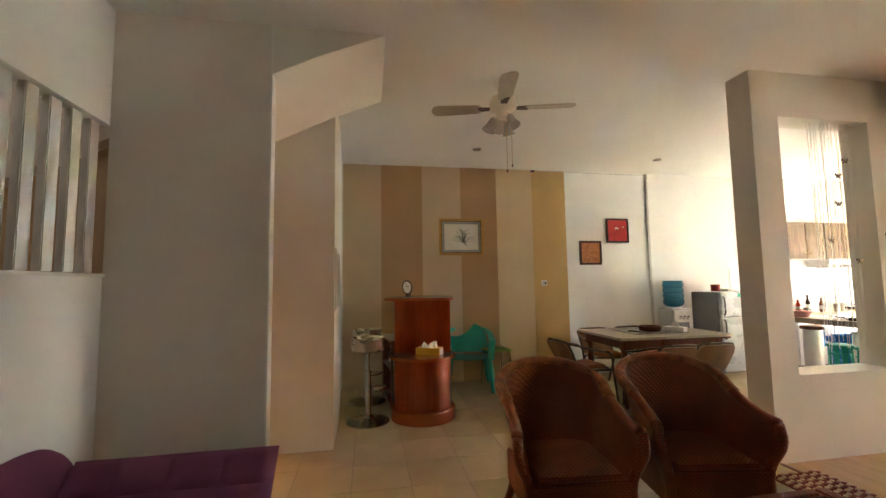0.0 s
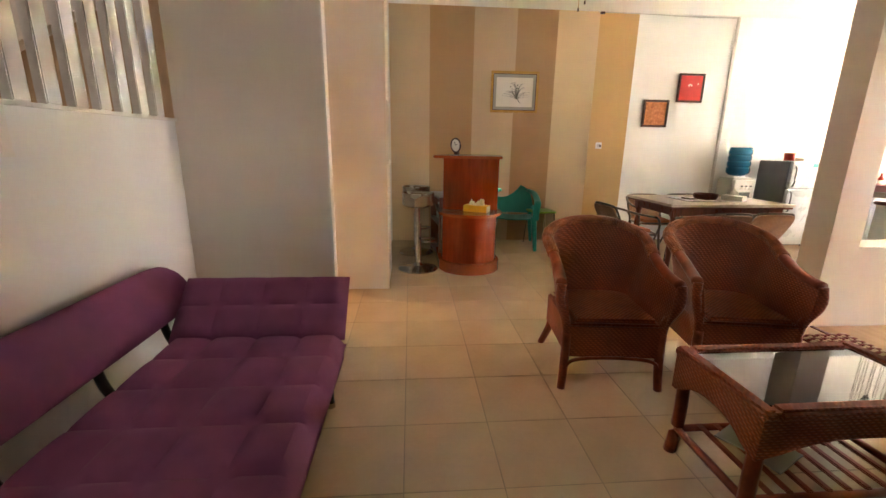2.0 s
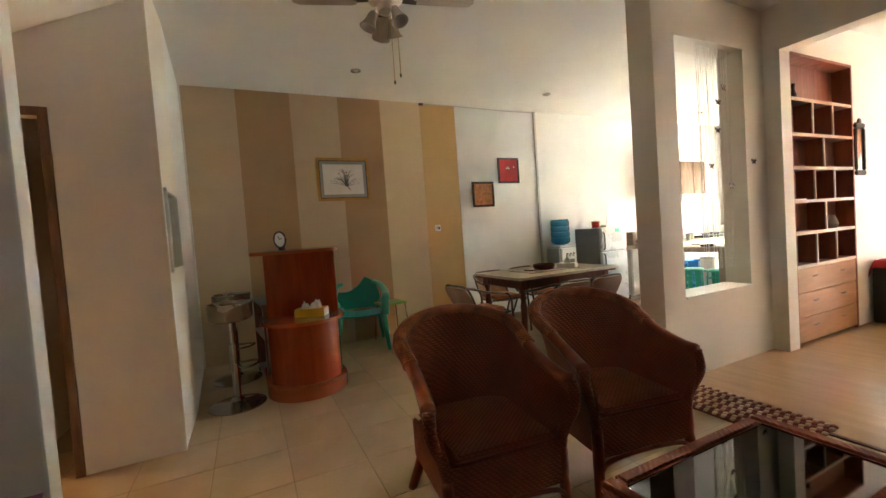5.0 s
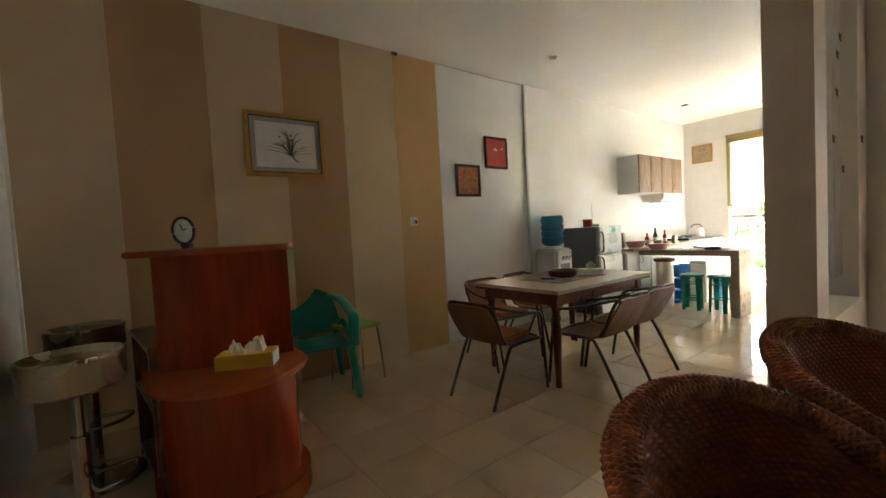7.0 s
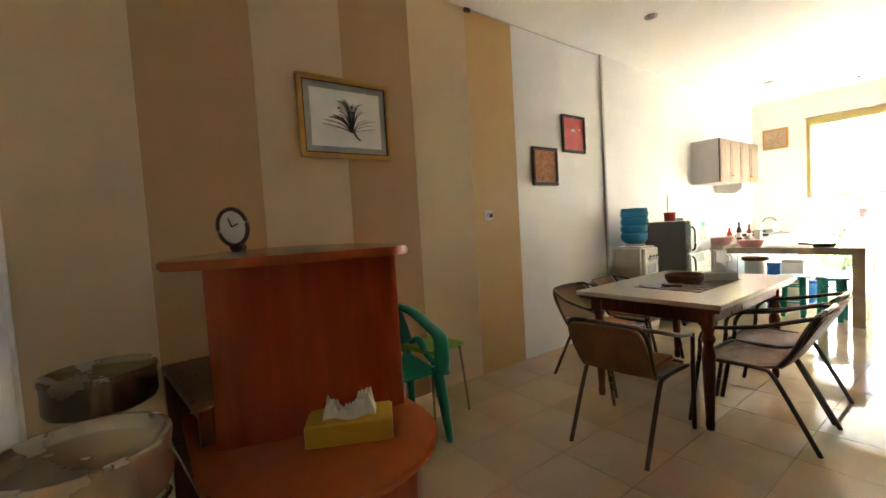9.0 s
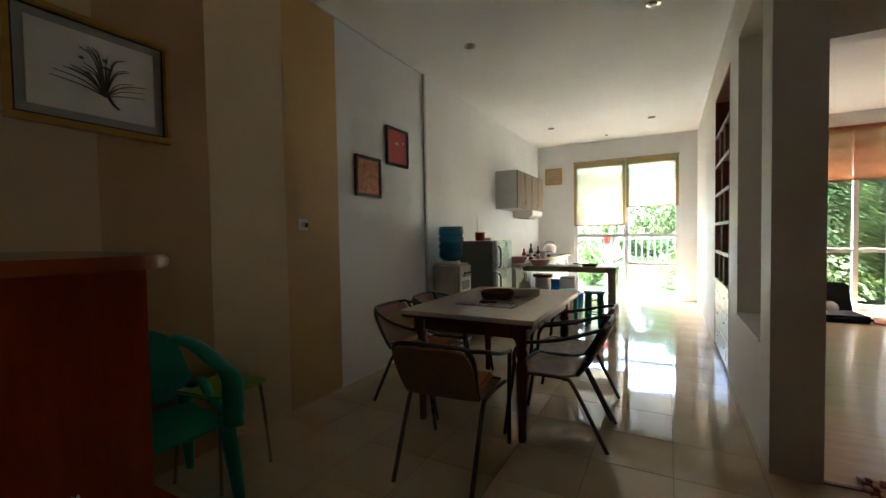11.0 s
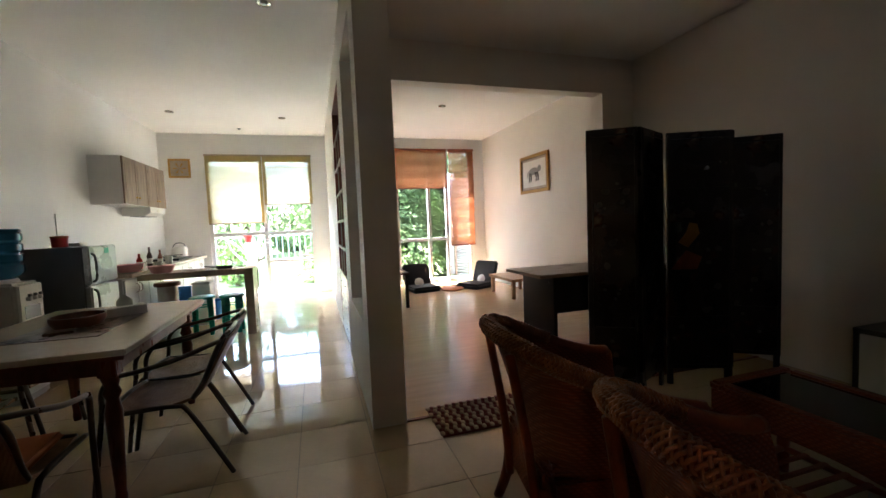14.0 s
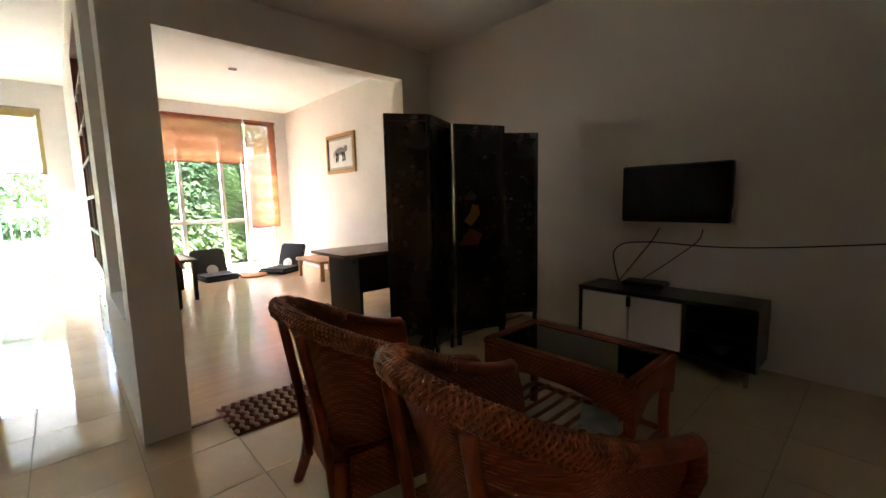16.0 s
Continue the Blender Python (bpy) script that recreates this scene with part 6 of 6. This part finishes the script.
# ---- glass-bead strings and butterflies in the pass-through ----
g = thing("string_curtain", 2.77, 0.84, 2.486, 0, "clear bead strings with small dark butterflies in the opening", "curtain")
_sc = g
q = random.Random(11)
for k in range(15):
    y = -0.22 + 0.028 * k + q.uniform(-0.008, 0.008)
    L = 1.73 if k % 3 else 1.68
    part("string", tube(B(), [(0, y, 0), (0.004 * q.uniform(-1, 1), y + q.uniform(-0.01, 0.01), -L / 2), (0, y + q.uniform(-0.015, 0.015), -L)], 0.0024, 5, smooth=3), "paper", g)


def butterfly(name, loc, rz, parent=None):
    bm = B()
    for s in (-1, 1):
        prism(bm, [(0, 0), (s * 0.028, 0.022), (s * 0.034, 0.004), (s * 0.016, -0.004), (s * 0.022, -0.022), (s * 0.004, -0.012)], -0.002, 0.002, axis="y")
    cyl(bm, (0, 0, -0.016), (0, 0, 0.018), 0.003, seg=6)
    return part(name, bm, "framebrown", parent, "small dark butterfly", at=pose(*loc, 0, 0, rz))


for y, z in ((0.02, -0.42), (0.0, -0.64), (-0.10, -0.92), (0.15, -1.08), (0.10, -0.30)):
    butterfly("butterfly", (0.012, y, z), 90, _sc)
g = thing("wall_butterfly", 2.832, 1.21, 1.62, 0, "small dark butterfly stuck on the wall pier", "ornament")
g.matrix_world = pose(2.832, 1.21, 1.62)
butterfly("butterfly", (0.004, 0, 0), 90, g)


# ---- study ----
def desk():
    g = thing("office_desk", 4.91, 1.035, 0, 0, "dark brown office desk with a brown top, behind the folding screen", "desk")
    part("top", box(B(), -0.78, 0.68, -0.32, 0.32, 0.72, 0.75, 0.004), "desktop", g)
    part("side_panel", box(B(), -0.62, -0.59, -0.27, 0.27, 0, 0.72), "black", g)
    part("side_panel", box(B(), 0.60, 0.63, -0.27, 0.27, 0, 0.72), "black", g)
    part("modesty_panel", box(B(), -0.59, 0.60, 0.20, 0.22, 0.25, 0.72), "black", g)
    part("drawer_unit", box(B(), 0.25, 0.60, -0.25, 0.19, 0.2, 0.71, 0.004), "black", g)
    part("lock", cyl(B(), (-0.625, -0.2, 0.66), (-0.618, -0.2, 0.66), 0.012), "chrome", g)
    g = thing("desk_mat", 4.62, 0.78, 0.0, 12, "small dark red patterned mat beside the desk", "mat")
    part("mat", box(B(), -0.15, 0.15, -0.1, 0.1, 0.0, 0.012, 0.004), "rugred", g)
    g = thing("shoe", 4.45, 1.7, 0, 70, "dark slipper on the laminate floor by the desk", "slipper")
    part("sole", prism(B(), [(-0.12, -0.035), (-0.05, -0.04), (0.08, -0.045), (0.12, 0), (0.08, 0.045), (-0.05, 0.04), (-0.12, 0.035)], 0, 0.015), "black", g)
    part("strap", sheet(B(), lambda u, v: Vector((0.02 + 0.05 * v, 0.045 * math.cos(math.pi * u), 0.015 + 0.045 * math.sin(math.pi * u))), 10, 3, 0.004), "blackmat", g)


desk()


def floor_chair(x, y, rz, label):
    g = thing("floor_chair", x, y, 0, rz, label, "floor chair", "floor chairs")
    part("seat", box(B(), -0.26, 0.24, -0.26, 0.26, 0.0, 0.09, 0.035, 3), "blackmat", g)
    part("backrest", box(B(), -0.035, 0.035, -0.25, 0.25, 0, 0.42, 0.03, 3), "blackmat", g, at=pose(-0.25, 0, 0.05, 0, -22, 0))
    part("pillow", lathe(B(), [(0, 0), (0.08, 0.01), (0.085, 0.02), (0.05, 0.03), (0, 0.048)], seg=20), "plastic", g, "round pale pad on the backrest", at=pose(-0.215, 0, 0.12, 0, 68, 0))


floor_chair(4.13, 4.66, -84, "black padded floor chair by the study window")
floor_chair(5.05, 4.55, -150, "black padded floor chair in the study corner")
g = thing("floor_cushion", 4.62, 4.55, 0, 0, "flat round orange floor cushion by the window", "cushion")
part("cushion", lathe(B(), [(0.0, 0), (0.19, 0.0), (0.21, 0.02), (0.18, 0.04), (0, 0.045)], seg=26), "orange", g)
g = thing("low_table", 5.39, 3.57, 0, 0, "small low light wooden table beside the study wall", "table")
part("tabletop", box(B(), -0.30, 0.30, -0.42, 0.42, 0.26, 0.30, 0.006), "birch", g)
for sx in (-1, 1):
    for sy in (-1, 1):
        part("leg", box(B(), sx * 0.25 - 0.025, sx * 0.25 + 0.025, sy * 0.37 - 0.025, sy * 0.37 + 0.025, 0, 0.26, 0.004), "birch", g)
g = thing("black_table", 3.265, 3.78, 0, 0, "black low table with a pale top against the bookcase wall", "table")
part("tabletop", box(B(), -0.34, 0.34, -0.45, 0.45, 0.47, 0.50, 0.005), "framebrown", g)
for sx in (-1, 1):
    for sy in (-1, 1):
        part("leg", box(B(), sx * 0.30 - 0.022, sx * 0.30 + 0.022, sy * 0.41 - 0.022, sy * 0.41 + 0.022, 0, 0.47, 0.003), "black", g)
part("paper_sheet", box(B(), -0.30, 0.28, -0.35, 0.35, 0.50, 0.503), "paper", g)
g = thing("covered_cabinet", 3.14, 3.12, 0, 0, "small black cabinet covered with a red cloth beside the bookcase", "cabinet")
part("body", box(B(), -0.2, 0.2, -0.17, 0.17, 0.0, 0.60, 0.01), "black", g)
part("cloth", sheet(B(), lambda u, v: Vector((-0.22 + 0.44 * u, -0.19 + 0.38 * v, 0.615 - 0.09 * max(0, abs(2 * u - 1) - 0.86) / 0.14 - 0.07 * max(0, abs(2 * v - 1) - 0.86) / 0.14 + 0.004 * math.sin(23 * u) * math.sin(17 * v))), 24, 24, 0.006), "redcloth", g, "red cloth")


# ---- floor tiles, last ----
T = 0.4 / 1.064
_q = random.Random(2)
_tm = mesh_of("floor_tile", box(B(), -T / 2 + 0.0018, T / 2 - 0.0018, -T / 2 + 0.0018, T / 2 - 0.0018, -0.0023, 0, 0.0008, 1), "tile", smooth=False)
floor_ob = bpy.data.objects["floor"]
cells = []
for i in range(-7, 11):
    for j in range(-12, 16):
        x, y = 2.232 + T * (i + 0.5), -0.193 + T * (j + 0.5)
        if x - T / 2 < -0.3 or x + T / 2 > 6.1 or (y > 0.064 + T / 2 and x > 2.78 + T / 2) or y + T / 2 > YN + 0.1:
            continue
        cells.append((x, y))
rest = B()
for x, y in cells:
    x0, x1, y0, y1 = x - T / 2 + 0.0018, x + T / 2 - 0.0018, y - T / 2 + 0.0018, y + T / 2 - 0.0018
    near_edge = x1 > 2.78 and y1 > 0.063
    if near_edge:
        if x0 < 2.78 and y0 < 0.063:
            box(rest, x0, x1, y0, 0.063, -0.0023, 0)
            box(rest, x0, 2.78, 0.063, y1, -0.0023, 0)
        elif y0 < 0.063:
            box(rest, x0, x1, y0, 0.063, -0.0023, 0)
        else:
            box(rest, x0, min(x1, 2.779), y0, y1, -0.0023, 0)
    elif y < -3.4 or x < 0.02:
        box(rest, x0, x1, y0, y1, -0.0023, 0)
    else:
        ob = new("tile", _tm)
        ob.parent = floor_ob
        ob.location = (x, y, 0.0)
part("tile_cuts", rest, "tile", floor_ob, kind="stuff")


# ---- from plan units to metres ----
K = 1.064
# heights of standing furniture that keep their own measure
TRUE = {"rattan_armchair": 1.0, "coffee_table": 0.91, "sofa_bed": 1.0, "folding_screen": 0.985, "tv_cabinet": 0.97, "set_top_box": 1.0, "bar_counter": 1.022, "bar_low_cabinet": 1.0,
        "bar_stool": 1.0, "plastic_armchair": 1.0, "lime_stool": 1.0, "dining_table": 1.0, "dining_armchair": 1.0, "kitchen_island": 1.0, "wall_worktop": 1.0, "base_cabinet": 1.0,
        "fridge": 1.02, "office_desk": 1.0, "bookcase": 1.075, "tv_cable": 1.0, "inset_painting": 0.93}


def level(z):
    return z if z <= 0.9 else 0.9 + (z - 0.9) * 2.1 / 1.92


def metres(me):
    for v in me.vertices:
        v.co = (v.co.x * K, v.co.y * K, level(v.co.z))


for ob in [o for o in scene.objects if o.parent is None and o is not cam]:
    if ob.type == "MESH" and ob.matrix_basis == Matrix.Identity(4):
        metres(ob.data)
        for child in ob.children:
            if child.location.length == 0:
                metres(child.data)
            else:
                child.location, child.scale = (child.location.x * K, child.location.y * K, child.location.z), (K, K, 1)
        continue
    place = ob.matrix_basis.translation
    ob.matrix_basis.translation = (place.x * K, place.y * K, level(place.z))
    if ob.type != "LIGHT":
        ob.scale = (K, K, TRUE.get(ob.name.split(".")[0], K))
bpy.data.objects["inset_painting"].scale.x = 0.80
bpy.data.objects["tv_cabinet"].scale.y = 1.035
